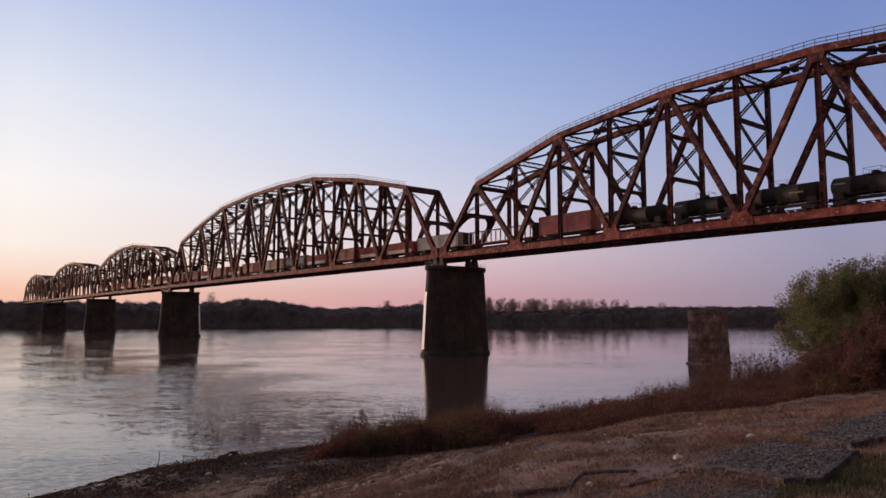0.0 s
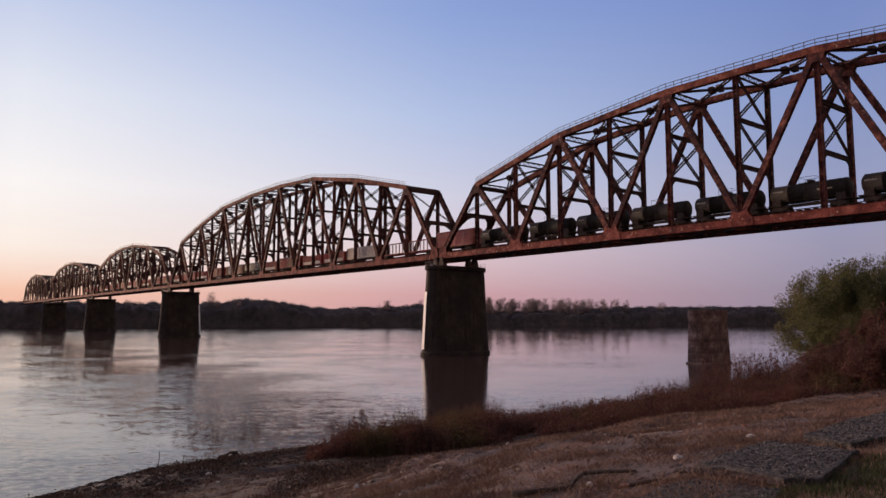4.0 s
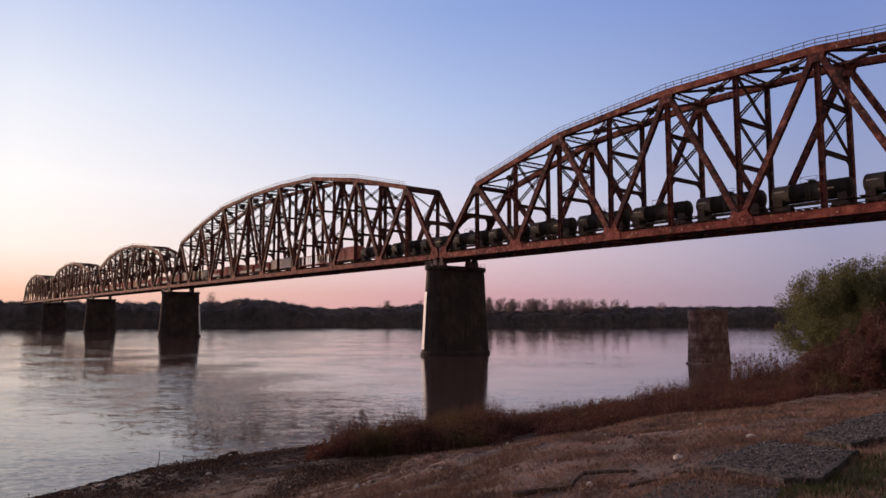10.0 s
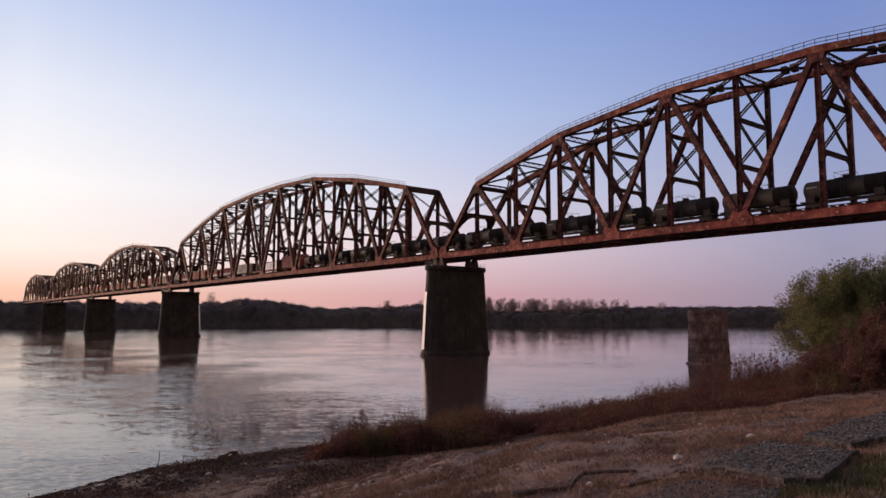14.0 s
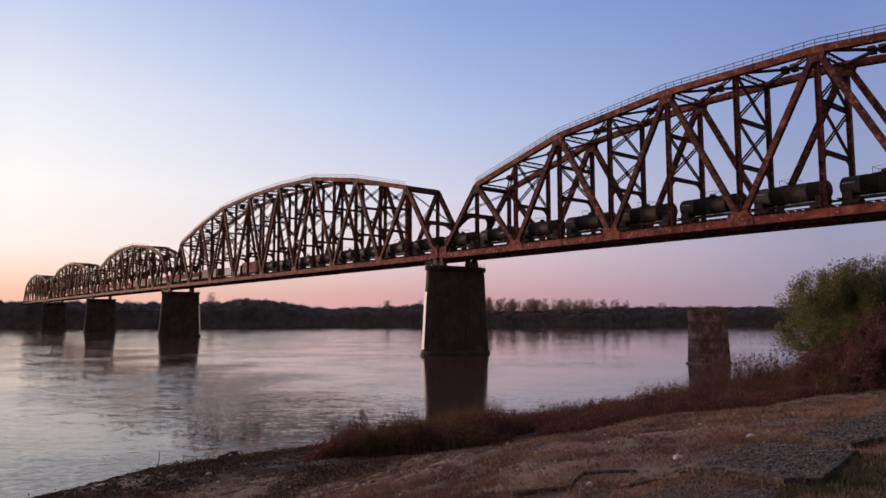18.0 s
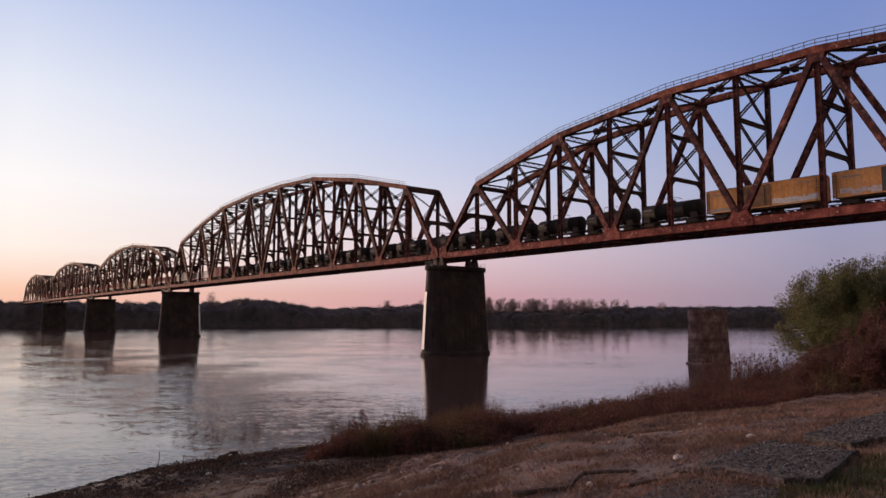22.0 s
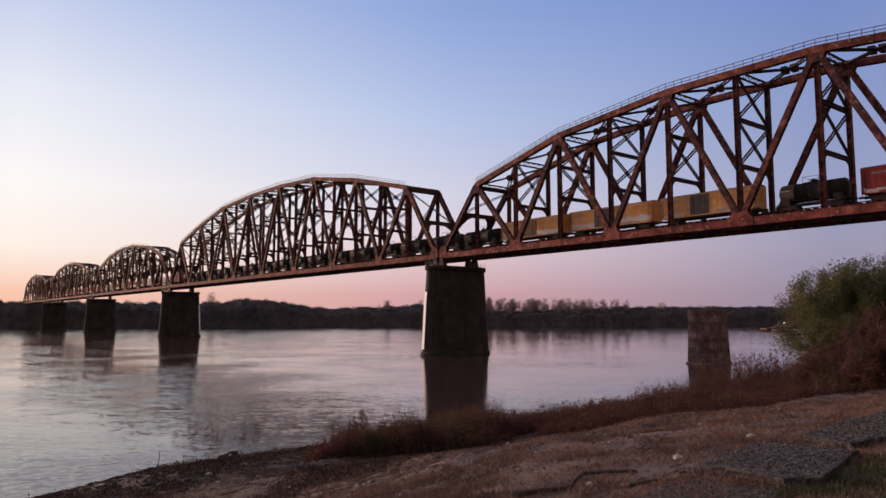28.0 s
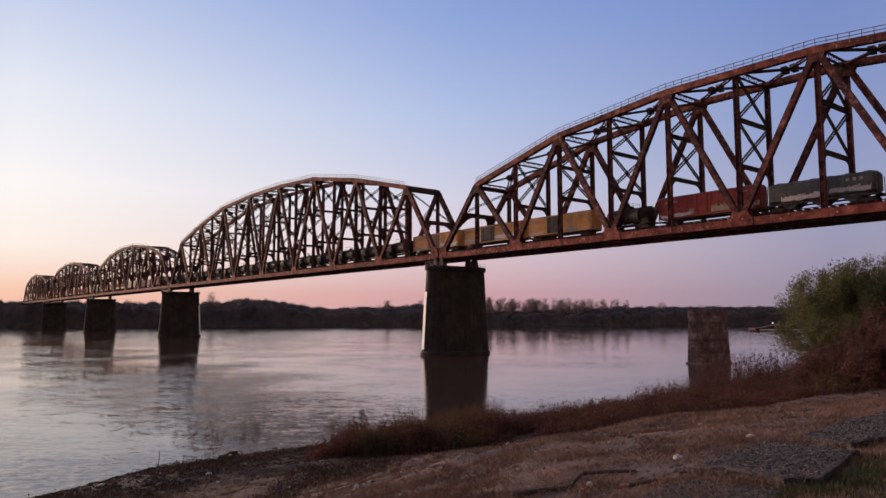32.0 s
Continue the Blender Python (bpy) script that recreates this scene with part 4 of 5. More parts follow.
def consist():
    """The train, from its far end to its near end: each car and where its middle stands at the start."""
    def put(car, a, b):
        CARS.append((car, (a + b) / 2))

    tank = tank_car()
    tank_marked = tank_car(mark=1)
    edge = 46.6
    short = tank_car(11.6)
    put(tank_car(15.6), 43.9, 59.5)
    for i in range(1, 16):
        base = tank_marked if i in (2, 5, 9) else tank
        car = base if i in (1, 2) else copy_thing(base, pose(0, 0, 0))
        put(car, edge + i * 13.36, edge + (i + 1) * 13.36)
    last = edge + 16 * 13.36
    ya = boxcar(20.6, YELLOW, "faded yellow high boxcar with a dull brown plug door", DOORTAN, -0.6, 4.6,
                spray=((1.9, 8.9, 1.25, 2.6, SPRAY_WHITE), (-9.2, -3.4, 1.25, 1.9, SPRAY_DIM), (-3.0, 1.7, 1.3, 2.9, SPRAY_DIM)))
    yb = boxcar(21.7, YELLOW, "faded yellow high boxcar with grey door and bold white graffiti", DOORGREY, -1.0, 4.6,
                spray=((-8.9, -3.6, 1.25, 2.7, SPRAY_PINK), (-3.2, 1.2, 1.3, 2.2, SPRAY_DIM), (1.3, 9.6, 1.25, 3.0, SPRAY_WHITE)))
    yc = boxcar(19.7, YELLOW, "faded yellow high boxcar with a brownish plug door", DOORGREY, -1.2, 3.6, spray=((-8.4, -4.2, 1.3, 2.0, SPRAY_PINK), (2.0, 5.0, 1.3, 1.9, SPRAY_DIM)))
    put(ya, last, last + 20.6)
    put(yb, last + 20.4, last + 42.1)
    put(yc, last + 42.2, last + 61.9)
    put(short, last + 63.0, last + 75.6)
    red = boxcar(20.2, RED, "oxide red boxcar with ochre graffiti along its lower side", RED, -0.5, 3.2,
                 spray=((-8.8, -3.6, 1.2, 2.1, SPRAY_PINK), (-3.2, 9.0, 1.2, 2.9, SPRAY_OCHRE)))
    put(red, last + 75.6, last + 95.8)
    put(covered_hopper(17.2, SLATE, "grey-green covered hopper with pale graffiti and three squares",
                       spray=((-5.6, 1.2, 1.5, 2.7, SPRAY_PINK), (1.5, 7.0, 1.7, 2.9, SPRAY_DIM))), last + 95.8, last + 113.0)
    put(copy_thing(tank, pose(0, 0, 0)), last + 113.0, last + 126.4)
    # cars ahead of the tank cars
    put(boxcar(16.0, PALE_RED, "sun-faded red boxcar streaked with rust", PALE_RED, 0, 3.2), 27.2, 43.6)
    put(centerbeam(25.2), 2.0, 27.2)
    put(boxcar(18.6, CREAM, "dirty cream boxcar streaked with grime", CREAM, 0, 3.2, 4.6, plates=False), -16.6, 2.0)
    ga = gondola(14.2, RED, "oxide red hopper car with a pale band", 3.9, CREAM)
    put(ga, -30.8, -16.6)
    put(copy_thing(ga, pose(0, 0, 0)), -45.0, -30.8)
    rb = boxcar(18.6, RED, "oxide red boxcar with an orange-brown door", TAN, 0.5, 3.4, 4.7)
    put(rb, -63.6, -45.0)
    put(copy_thing(ga, pose(0, 0, 0)), -78.0, -63.6)
    put(covered_hopper(15.4, SLATE, "grey covered hopper car"), -93.4, -78.0)
    put(boxcar(19.6, TAN, "tan boxcar with a pale lower side", CREAM, -4.0, 3.0, 4.7), -113.0, -93.4)
    x = -113.0
    kinds = (rb, ga, rb, ga, rb)
    lens = {rb.name: 18.6, ga.name: 14.2}
    i = 0
    while x > -350:
        k = kinds[i % 5]
        put(copy_thing(k, pose(0, 0, 0)), x - lens[k.name], x)
        x -= lens[k.name]
        i += 1


consist()


def barge():
    b = thing("river_barge", pose(0, 0, 0), "low dark red river barge with a white light", "barge")
    g = geo()
    prism(g, [(-30, -1.5), (27, -1.5), (30, 1.2), (30, 2.2), (-30, 2.2)], -5.5, 5.5)
    part("hull", g, BARGE_PAINT, b)
    g = geo()
    for y in (-5.56, 5.5):
        cube(g, -1.5, y + 0.03, 1.1, 57, 0.06, 0.9)
    part("rubbing_strake", g, WHITE, b, "pale painted strip along the hull")
    g = geo()
    prism(g, [(-28, 2.2), (26, 2.2), (15, 4.4), (-27.4, 4.4)], -4.5, 4.5)
    part("hatch_coaming", g, BARGE_PAINT, b)
    for i in range(7):
        g = geo()
        prism(g, [(-27.2 + i * 5.85, 4.4), (-21.6 + i * 5.85, 4.4), (-21.9 + i * 5.85, 5.0), (-26.9 + i * 5.85, 5.0)], -4.3, 4.3)
        part("hatch_cover", g, BARGE_PAINT, b)
    g = geo()
    tube(g, (13, -4.8, 2.2), (13, -4.8, 5.6), 0.07, k=6)
    part("lamp_post", g, UNDER, b)
    g = geo()
    tube(g, (13, -4.8, 5.4), (13, -4.8, 6.1), 0.4, k=8)
    part("lamp", g, LAMP, b, "lit white deck lamp")
    return b


LAMP = bpy.data.materials.new("lit_lamp")
LAMP.use_nodes = True
LAMP.node_tree.nodes["Principled BSDF"].inputs["Emission Color"].default_value = (1, 0.95, 0.9, 1)
LAMP.node_tree.nodes["Principled BSDF"].inputs["Emission Strength"].default_value = 1.2
BARGE_PAINT = material("dark_barge_paint", ((0.04, 0.018, 0.018), (0.075, 0.028, 0.026), (0.11, 0.048, 0.042)), 0.3, 0.7, 0, 0.01, 10)
BARGE = barge()


# ---- plants ----
def shore_d(x, y):
    return x - float(np.interp(y, NEAR_Y, NEAR_X))


def quads_object(name, centre, size, mat, rng, tall=1.0, up=0.0, flat=1.0):
    """Many small leaf-shaped kites at the given centres, turned at random; up pulls them upright, a small flat lays them down."""
    n = len(centre)
    c = np.asarray(centre, float)
    s = np.asarray(size, float).reshape(-1, 1) * np.ones((n, 1))
    a = rng.normal(size=(n, 3))
    a[:, 2] = a[:, 2] * (1 - up) + up * 1.5 * np.sign(a[:, 2] + 1e-6)
    a /= np.linalg.norm(a, axis=1, keepdims=True)
    b = np.cross(a, rng.normal(size=(n, 3)))
    b /= np.linalg.norm(b, axis=1, keepdims=True)
    a[:, 2] *= flat
    b[:, 2] *= flat
    v = np.stack([c - a * s * tall, c + b * s * 0.42 - a * s * 0.1, c + a * s * tall, c - b * s * 0.42 + a * s * 0.15], 1).reshape(-1, 3)
    me = bpy.data.meshes.new(name)
    me.vertices.add(4 * n)
    me.vertices.foreach_set("co", v.ravel())
    me.loops.add(4 * n)
    me.loops.foreach_set("vertex_index", np.arange(4 * n, dtype=np.int32))
    me.polygons.add(n)
    me.polygons.foreach_set("loop_start", np.arange(0, 4 * n, 4, dtype=np.int32))
    me.polygons.foreach_set("loop_total", np.full(n, 4, dtype=np.int32))
    me.update()
    me.validate()
    me.materials.append(mat)
    return new(name, me)


def strips_object(name, base, tip, wide, mat, rng):
    """Many thin blades from base to tip, a triangle each."""
    b, t = np.asarray(base, float), np.asarray(tip, float)
    n = len(b)
    side = np.cross(t - b, rng.normal(size=(n, 3)))
    side /= np.linalg.norm(side, axis=1, keepdims=True) + 1e-9
    w = np.asarray(wide, float).reshape(-1, 1) * np.ones((n, 1))
    v = np.stack([b - side * w, b + side * w, t], 1).reshape(-1, 3)
    me = bpy.data.meshes.new(name)
    me.vertices.add(3 * n)
    me.vertices.foreach_set("co", v.ravel())
    me.loops.add(3 * n)
    me.loops.foreach_set("vertex_index", np.arange(3 * n, dtype=np.int32))
    me.polygons.add(n)
    me.polygons.foreach_set("loop_start", np.arange(0, 3 * n, 3, dtype=np.int32))
    me.polygons.foreach_set("loop_total", np.full(n, 3, dtype=np.int32))
    me.update()
    me.validate()
    me.materials.append(mat)
    return new(name, me)


WEED = material("autumn_weed_leaves", ((0.028, 0.017, 0.016), (0.078, 0.033, 0.029), (0.14, 0.053, 0.044), (0.17, 0.092, 0.063)), 0.5, 0.8, 0, 0, 3, island=0.16, through_light=0.3)
WEED_OLIVE = material("olive_weed_leaves", ((0.04, 0.034, 0.014), (0.085, 0.062, 0.026), (0.16, 0.1, 0.045)), 0.35, 0.8, 0, 0, 3, island=0.16, through_light=0.3)
STALK = material("dry_stalks", ((0.08, 0.05, 0.035), (0.16, 0.1, 0.065)), 0.5, 0.9, 0, 0, 5, island=0.4)
DRY_GRASS = material("dry_grass", ((0.1, 0.064, 0.052), (0.22, 0.128, 0.095), (0.38, 0.245, 0.18)), 0.5, 0.9, 0, 0, 4, island=0.25)
LITTER = material("leaf_litter", ((0.07, 0.042, 0.034), (0.13, 0.066, 0.048), (0.23, 0.115, 0.076), (0.32, 0.21, 0.15)), 0.4, 0.95, 0, 0, 5, island=0.7)
GREEN_GRASS = material("green_grass", ((0.034, 0.046, 0.018), (0.062, 0.08, 0.03), (0.115, 0.11, 0.048)), 0.4, 0.85, 0, 0, 5, island=0.5)
WILLOW = material("willow_leaves", ((0.052, 0.06, 0.03), (0.1, 0.108, 0.05), (0.155, 0.15, 0.072), (0.21, 0.17, 0.095)), 0.35, 0.75, 0, 0, 3, island=0.14, through_light=0.5)
RUSSET = material("russet_leaves", ((0.06, 0.032, 0.03), (0.13, 0.058, 0.051), (0.21, 0.103, 0.078)), 0.4, 0.8, 0, 0, 3, island=0.15, through_light=0.3)
BARK = material("grey_brown_bark", ((0.05, 0.035, 0.027), (0.1, 0.075, 0.058), (0.15, 0.12, 0.09)), 1.5, 0.95, 0, 0.04, 6)


def weeds():
    """The belt of tall autumn weeds along the foot of the bank."""
    rng = np.random.default_rng(5)
    leaf, leaf2, size, size2, sb, st = [], [], [], [], [], []
    for i in range(7600):
        y = -88 + 150 * rng.random() ** 1.5
        edge = float(np.interp(y, (-88, -80, -70, -50), (6, 13.5, 18, 29)))
        d = rng.uniform(2.0, max(3.0, edge))
        x = float(np.interp(y, NEAR_Y, NEAR_X)) + d
        if y < -105.6 + 0.539 * (134.16 - x):
            continue
        clump = noise.noise(Vector((x * 0.16, y * 0.16, 7.7)))
        if clump < -0.38:
            continue
        tuft = noise.noise(Vector((x * 0.55, y * 0.55, 3.4)))
        grow = (0.75 + 1.7 * max(0, clump + 0.15) + 0.25 * rng.random()) * (1.0 + 1.0 * tuft)
        grow *= min(1.0, 0.4 + (y + 88) / 6)
        grow *= float(np.interp(y, (-88, -82, -76, -62, -45, -32), (0.9, 1.2, 0.9, 0.86, 0.72, 0.85)))
        grow *= min(1.6, 1 + max(0, y + 50) / 45)
        z = ground_z(x, y)
        olive = noise.noise(Vector((x * 0.2 + 40, y * 0.2, 1.7))) > 0.3
        for k in range(3):
            bx, by = x + rng.normal() * 0.35, y + rng.normal() * 0.35
            lean = rng.normal(size=2) * 0.16 * grow
            top = grow * rng.uniform(0.75, 1.12)
            sb.append((bx, by, z - 0.05))
            st.append((bx + lean[0], by + lean[1], z + top * (1.06 if rng.random() < 0.8 else 1.4)))
            n = 27 if y < -30 else 12
            f = rng.uniform(0.05, 1.02, n)
            r = 0.21 * grow * (1.1 - 0.75 * f)
            o = rng.normal(size=(n, 2))
            (leaf2 if olive else leaf).append(np.column_stack((bx + lean[0] * f + o[:, 0] * r, by + lean[1] * f + o[:, 1] * r, z + top * f)))
            (size2 if olive else size).append(rng.uniform(0.034, 0.082, n) * (1.25 - 0.5 * f) * (1 if y < -30 else 1.3))
    leaf, leaf2, size, size2 = (np.concatenate(a) for a in (leaf, leaf2, size, size2))
    tagged(quads_object("weed_leaves", leaf, size, WEED, rng, 1.3, up=0.3), "red-brown autumn weeds along the waterside", "weeds", kind="stuff")
    tagged(quads_object("weed_leaves", leaf2, size2, WEED_OLIVE, rng, 1.3, up=0.3), "olive-brown weeds along the waterside", "weeds", kind="stuff")
    tagged(strips_object("weed_stalks", sb, st, 0.018, STALK, rng), "dry brown weed stalks along the waterside", "weeds", kind="stuff")


def shore_fringe():
    """Low dark growth on the wet edge of the bank."""
    rng = np.random.default_rng(15)
    leaf, size, sb, st = [], [], [], []
    for i in range(3300):
        y = rng.uniform(-102, -76)
        d = 0.8 + 19 * rng.random() ** 1.2
        x = float(np.interp(y, NEAR_Y, NEAR_X)) + d
        n = noise.noise(Vector((x * 0.3, y * 0.22, 12.4)))
        if n < rng.uniform(-0.3, 0.15):
            continue
        z = ground_z(x, y)
        h = rng.uniform(0.06, 0.2) * (1 + 1.4 * max(0, n))
        for k in range(3):
            bx, by = x + rng.normal() * 0.15, y + rng.normal() * 0.2
            sb.append((bx, by, z - 0.03))
            st.append((bx + rng.normal() * 0.08, by + rng.normal() * 0.08, z + h * rng.uniform(0.8, 1.5)))
        for q in range(14):
            leaf.append((x + rng.normal() * 0.22, y + rng.normal() * 0.26, z + h * rng.random()))
            size.append(rng.uniform(0.03, 0.075))
    tagged(quads_object("fringe_leaves", leaf, size, FRINGE, rng, 1.3, up=0.2), "low dark weeds on the wet edge of the bank", "weeds", kind="stuff")
    tagged(strips_object("fringe_stalks", sb, st, 0.012, STALK, rng), "thin dead stalks at the water's edge", "weeds", kind="stuff")


FRINGE = material("dark_waterside_leaves", ((0.032, 0.023, 0.02), (0.075, 0.05, 0.041), (0.16, 0.09, 0.066)), 0.3, 0.9, 0, 0, 5, island=0.5)
weeds()
shore_fringe()


def plumes():
    """Tall feathery seed heads that stand over the weed belt."""
    rng = np.random.default_rng(19)
    leaf, size, sb, st = [], [], [], []
    spots = [(91.5 + rng.normal() * 2.6, -25 + rng.normal() * 5.5) for i in range(110)] + [(96.6 + rng.normal() * 0.5, -81.5 + rng.normal() * 1.2) for i in range(5)]
    for x, y in spots:
        z = ground_z(x, y)
        h = rng.uniform(2.2, 4.3) if y > -60 else rng.uniform(1.6, 2.6)
        lean = rng.normal(size=2) * 0.12 * h
        sb.append((x, y, z - 0.1))
        st.append((x + lean[0], y + lean[1], z + h))
        for q in range(110):
            f = rng.uniform(0.15, 1.0)
            r = 0.22 * h * (1.05 - f) * 0.6 + 0.04
            leaf.append((x + lean[0] * f + rng.normal() * r, y + lean[1] * f + rng.normal() * r, z + h * f))
            size.append(rng.uniform(0.04, 0.09))
    tagged(quads_object("plume_heads", leaf, size, WEED, rng, 1.4, up=0.4), "feathery russet seed heads above the weeds", "weeds", kind="stuff")
    tagged(strips_object("plume_stalks", sb, st, 0.03, STALK, rng), "tall dry stalks above the weeds", "weeds", kind="stuff")


plumes()


def fan(rng, n, near, far, half=36):
    """Places on the bank in front of the viewer's stand, thinning out with distance."""
    r = near * (far / near) ** rng.random(n)
    a = math.atan2(AIM[1], AIM[0]) + radians(half) * rng.uniform(-1, 1, n)
    x, y = EYE[0] + r * np.cos(a), EYE[1] + r * np.sin(a)
    d = x - np.interp(y, NEAR_Y, NEAR_X)
    brow = (d - np.interp(y, BROW_Y, BROW_D)) * np.interp(y, (-96, -94.4, -92.5), (0.3, 0.4, 1.0))
    edge = 130.25 + 0.12 * (y + 96) - 0.14 * np.maximum(0, -97 - y)
    return x, y, r, d, brow, x - edge


def tufts(rng, x, y, blades, wide, low, high, scale, thick):
    """Blades of grass in tufts: roots, tips and widths."""
    n = len(x)
    z = np.repeat(ground_many(x, y), blades)
    x, y, scale, thick = (np.repeat(a, blades) for a in (x, y, scale, thick))
    o = rng.normal(size=(n * blades, 4)) * wide
    h = rng.uniform(low, high, n * blades) * scale
    return (np.column_stack((x + o[:, 0] * 1.4, y + o[:, 1] * 1.4, z - 0.02)),
            np.column_stack((x + o[:, 0] * 1.4 + o[:, 2] * 0.8, y + o[:, 1] * 1.4 + o[:, 3] * 0.8, z + h)), thick)


def low_growth():
    """Dry tufts in patches over the bank, green grass by the slabs, and litter."""
    rng = np.random.default_rng(9)
    x, y, r, d, brow, lawn = (np.concatenate(a) for a in zip(fan(rng, 105000, 6.5, 78), fan(rng, 24000, 2, 78, 180)))
    u, v = 0.62 * x + 0.79 * y, 0.62 * y - 0.79 * x
    band = np.exp(-((brow + 1.5) / 0.8) ** 2) + np.exp(-((brow - 1.5) / 0.7) ** 2)
    cover = 0.55 * patches(u * 0.3, v * 0.8, 1) + 0.45 * patches(u * 1.1, v * 2.4, 2) + 0.12 * band
    keep = (d > 1.5) & (lawn < 0.1) & (cover + np.where(y > -82, 0.12, 0) + rng.uniform(-0.1, 0.1, len(x)) > 0.5) & ((np.abs(brow) > 0.15) | (rng.random(len(x)) < 0.3))
    x, y, r, d, band = (a[keep] for a in (x, y, r, d, band))
    dry = [tufts(rng, x, y, 8, 0.07, 0.015, 0.085, np.where(d < 22, 1.3, 1.0) + 0.5 * np.minimum(1, band), 0.0022 + 0.0003 * r)]
    # single taller tufts
    x, y, r, d, brow, lawn = fan(rng, 2600, 7, 60)
    keep = (d > 8) & (lawn < 0) & (np.abs(brow) > 0.4)
    x, y, r = x[keep], y[keep], r[keep]
    dry.append(tufts(rng, x, y, 26, 0.1, 0.03, 0.15, rng.uniform(0.5, 1.2, len(x)), 0.002 + 0.0003 * r))
    # the lawn's corner: green by the slabs, drier further in
    x, y, r, d, brow, lawn = (np.concatenate(a) for a in zip(fan(rng, 55000, 5.5, 16), fan(rng, 36000, 0.9, 30, 180)))
    keep = lawn + 0.3 * (patches(x * 1.3, y * 1.3, 3) - 0.5) > 0
    x, y, r, lawn = x[keep], y[keep], r[keep], lawn[keep]
    green = rng.random(len(x)) < 0.95 * np.exp(-np.maximum(0, lawn) / 0.42) + 0.3 * (patches(x * 0.9, y * 0.9, 4) > 0.62)
    one = np.ones(len(x))
    dry.append(tufts(rng, x[~green], y[~green], 5, 0.04, 0.02, 0.08, one[~green], 0.005 * one[~green]))
    b, t, w = tufts(rng, x[green], y[green], 6, 0.045, 0.03, 0.1, one[green], 0.006 * one[green])
    tagged(strips_object("dry_grass", *(np.concatenate(a) for a in zip(*dry)), DRY_GRASS, rng), "dry orange-brown grass tufts on the bank", "grass", kind="stuff")
    tagged(strips_object("green_grass", b, t, w, GREEN_GRASS, rng), "short green grass at the top of the bank", "grass", kind="stuff")
    # leaf and stalk litter
    x, y, r, d, brow, lawn = fan(rng, 90000, 6.5, 70)
    u, v = 0.62 * x + 0.79 * y, 0.62 * y - 0.79 * x
    keep = (d > 2) & (lawn < 0.2) & (patches(u * 0.5, v * 1.4, 5) + rng.uniform(-0.25, 0.25, len(x)) > 0.42)
    x, y, r = x[keep], y[keep], r[keep]
    c = np.column_stack((x, y, ground_many(x, y) + 0.012))
    tagged(quads_object("litter", c, rng.uniform(0.006, 0.022, len(x)) * (1 + 0.045 * r), LITTER, rng, flat=0.2), "brown leaf and stalk litter on the bank", "leaves", kind="stuff")


low_growth()


def tree(name, x, y, height, spread, leaf_mat, label, count, seed, low=0.25, leaf=0.16):
    rng = np.random.default_rng(seed)
    z = ground_z(x, y) - 0.2
    e = thing(name, pose(x, y, z), label, "tree")
    g = geo()
    tips = []
    p = Vector((0, 0, 0))
    r = 0.03 * height
    for i in range(4):
        q = p + Vector((rng.normal() * 0.25, rng.normal() * 0.25, height * 0.12))
        tube(g, p, q, r, r * 0.85, k=8)
        p, r = q, r * 0.85
    part("trunk", g, BARK, e)
    fork = p
    for i in range(12):
        a = 2 * math.pi * (i + rng.random() * 0.6) / 12
        el = rng.uniform(0.15, 1.25)
        n = 4
        g = geo()
        p = fork * rng.uniform(0.45, 1.0)
        rr = r * rng.uniform(0.5, 0.75)
        long = rng.uniform(0.75, 1.0)
        goal = Vector((math.cos(a) * math.cos(el) * spread, math.sin(a) * math.cos(el) * spread, p.z + math.sin(el) * height * 0.55)) * long
        for k in range(n):
            q = p.lerp(goal, 1 / (n - k)) + Vector(rng.normal(size=3) * 0.25)
            tube(g, p, q, rr, rr * 0.7, k=6)
            rr *= 0.7
            p = q
            tips.append(p.copy())
            for tw in range(2):
                s = p + Vector(rng.normal(size=3) * spread * 0.2)
                tube(g, p, s, rr * 0.6, rr * 0.2, k=4, caps=False)
                tips.append(s)
        part("limb", g, BARK, e)
    # crown: small clumps of leaves round the twig ends, with gaps between
    clumps = []
    for t in tips:
        for k in range(6):
            o = rng.normal(size=3) * spread * 0.17
            c = np.array(t) + o
            if c[2] > height * low and (c[0] ** 2 + c[1] ** 2) / spread ** 2 + ((c[2] - 0.5 * height) / (0.52 * height)) ** 2 < 0.9:
                clumps.append((c, rng.uniform(0.45, 1.0) * spread * 0.125))
    pick = rng.integers(len(clumps), size=count)
    mid = np.array([c for c, rad in clumps])[pick]
    rad = np.array([rad for c, rad in clumps])[pick][:, None]
    o = rng.normal(size=(count, 3))
    o *= rad * rng.random((count, 1)) ** 0.4 / np.linalg.norm(o, axis=1, keepdims=True)
    pts = mid + o * (1, 1, 1.25)
    pts[:, 2:] -= 0.35 * rad * rng.random((count, 1))
    size = rng.uniform(0.6, 1.3, count) * leaf
    crown = quads_object("crown", pts, size, leaf_mat, rng, 1.5)
    crown.parent = e
    return e


tree("willow_tree", 108.6, -38.9, 10.9, 8.3, WILLOW, "bushy green willow tree on the river bank", 220000, 3, low=0.06, leaf=0.075)
tree("maple_tree", 116.5, -33.0, 12.5, 5.5, RUSSET, "russet autumn tree behind the willow", 26000, 8, leaf=0.14)


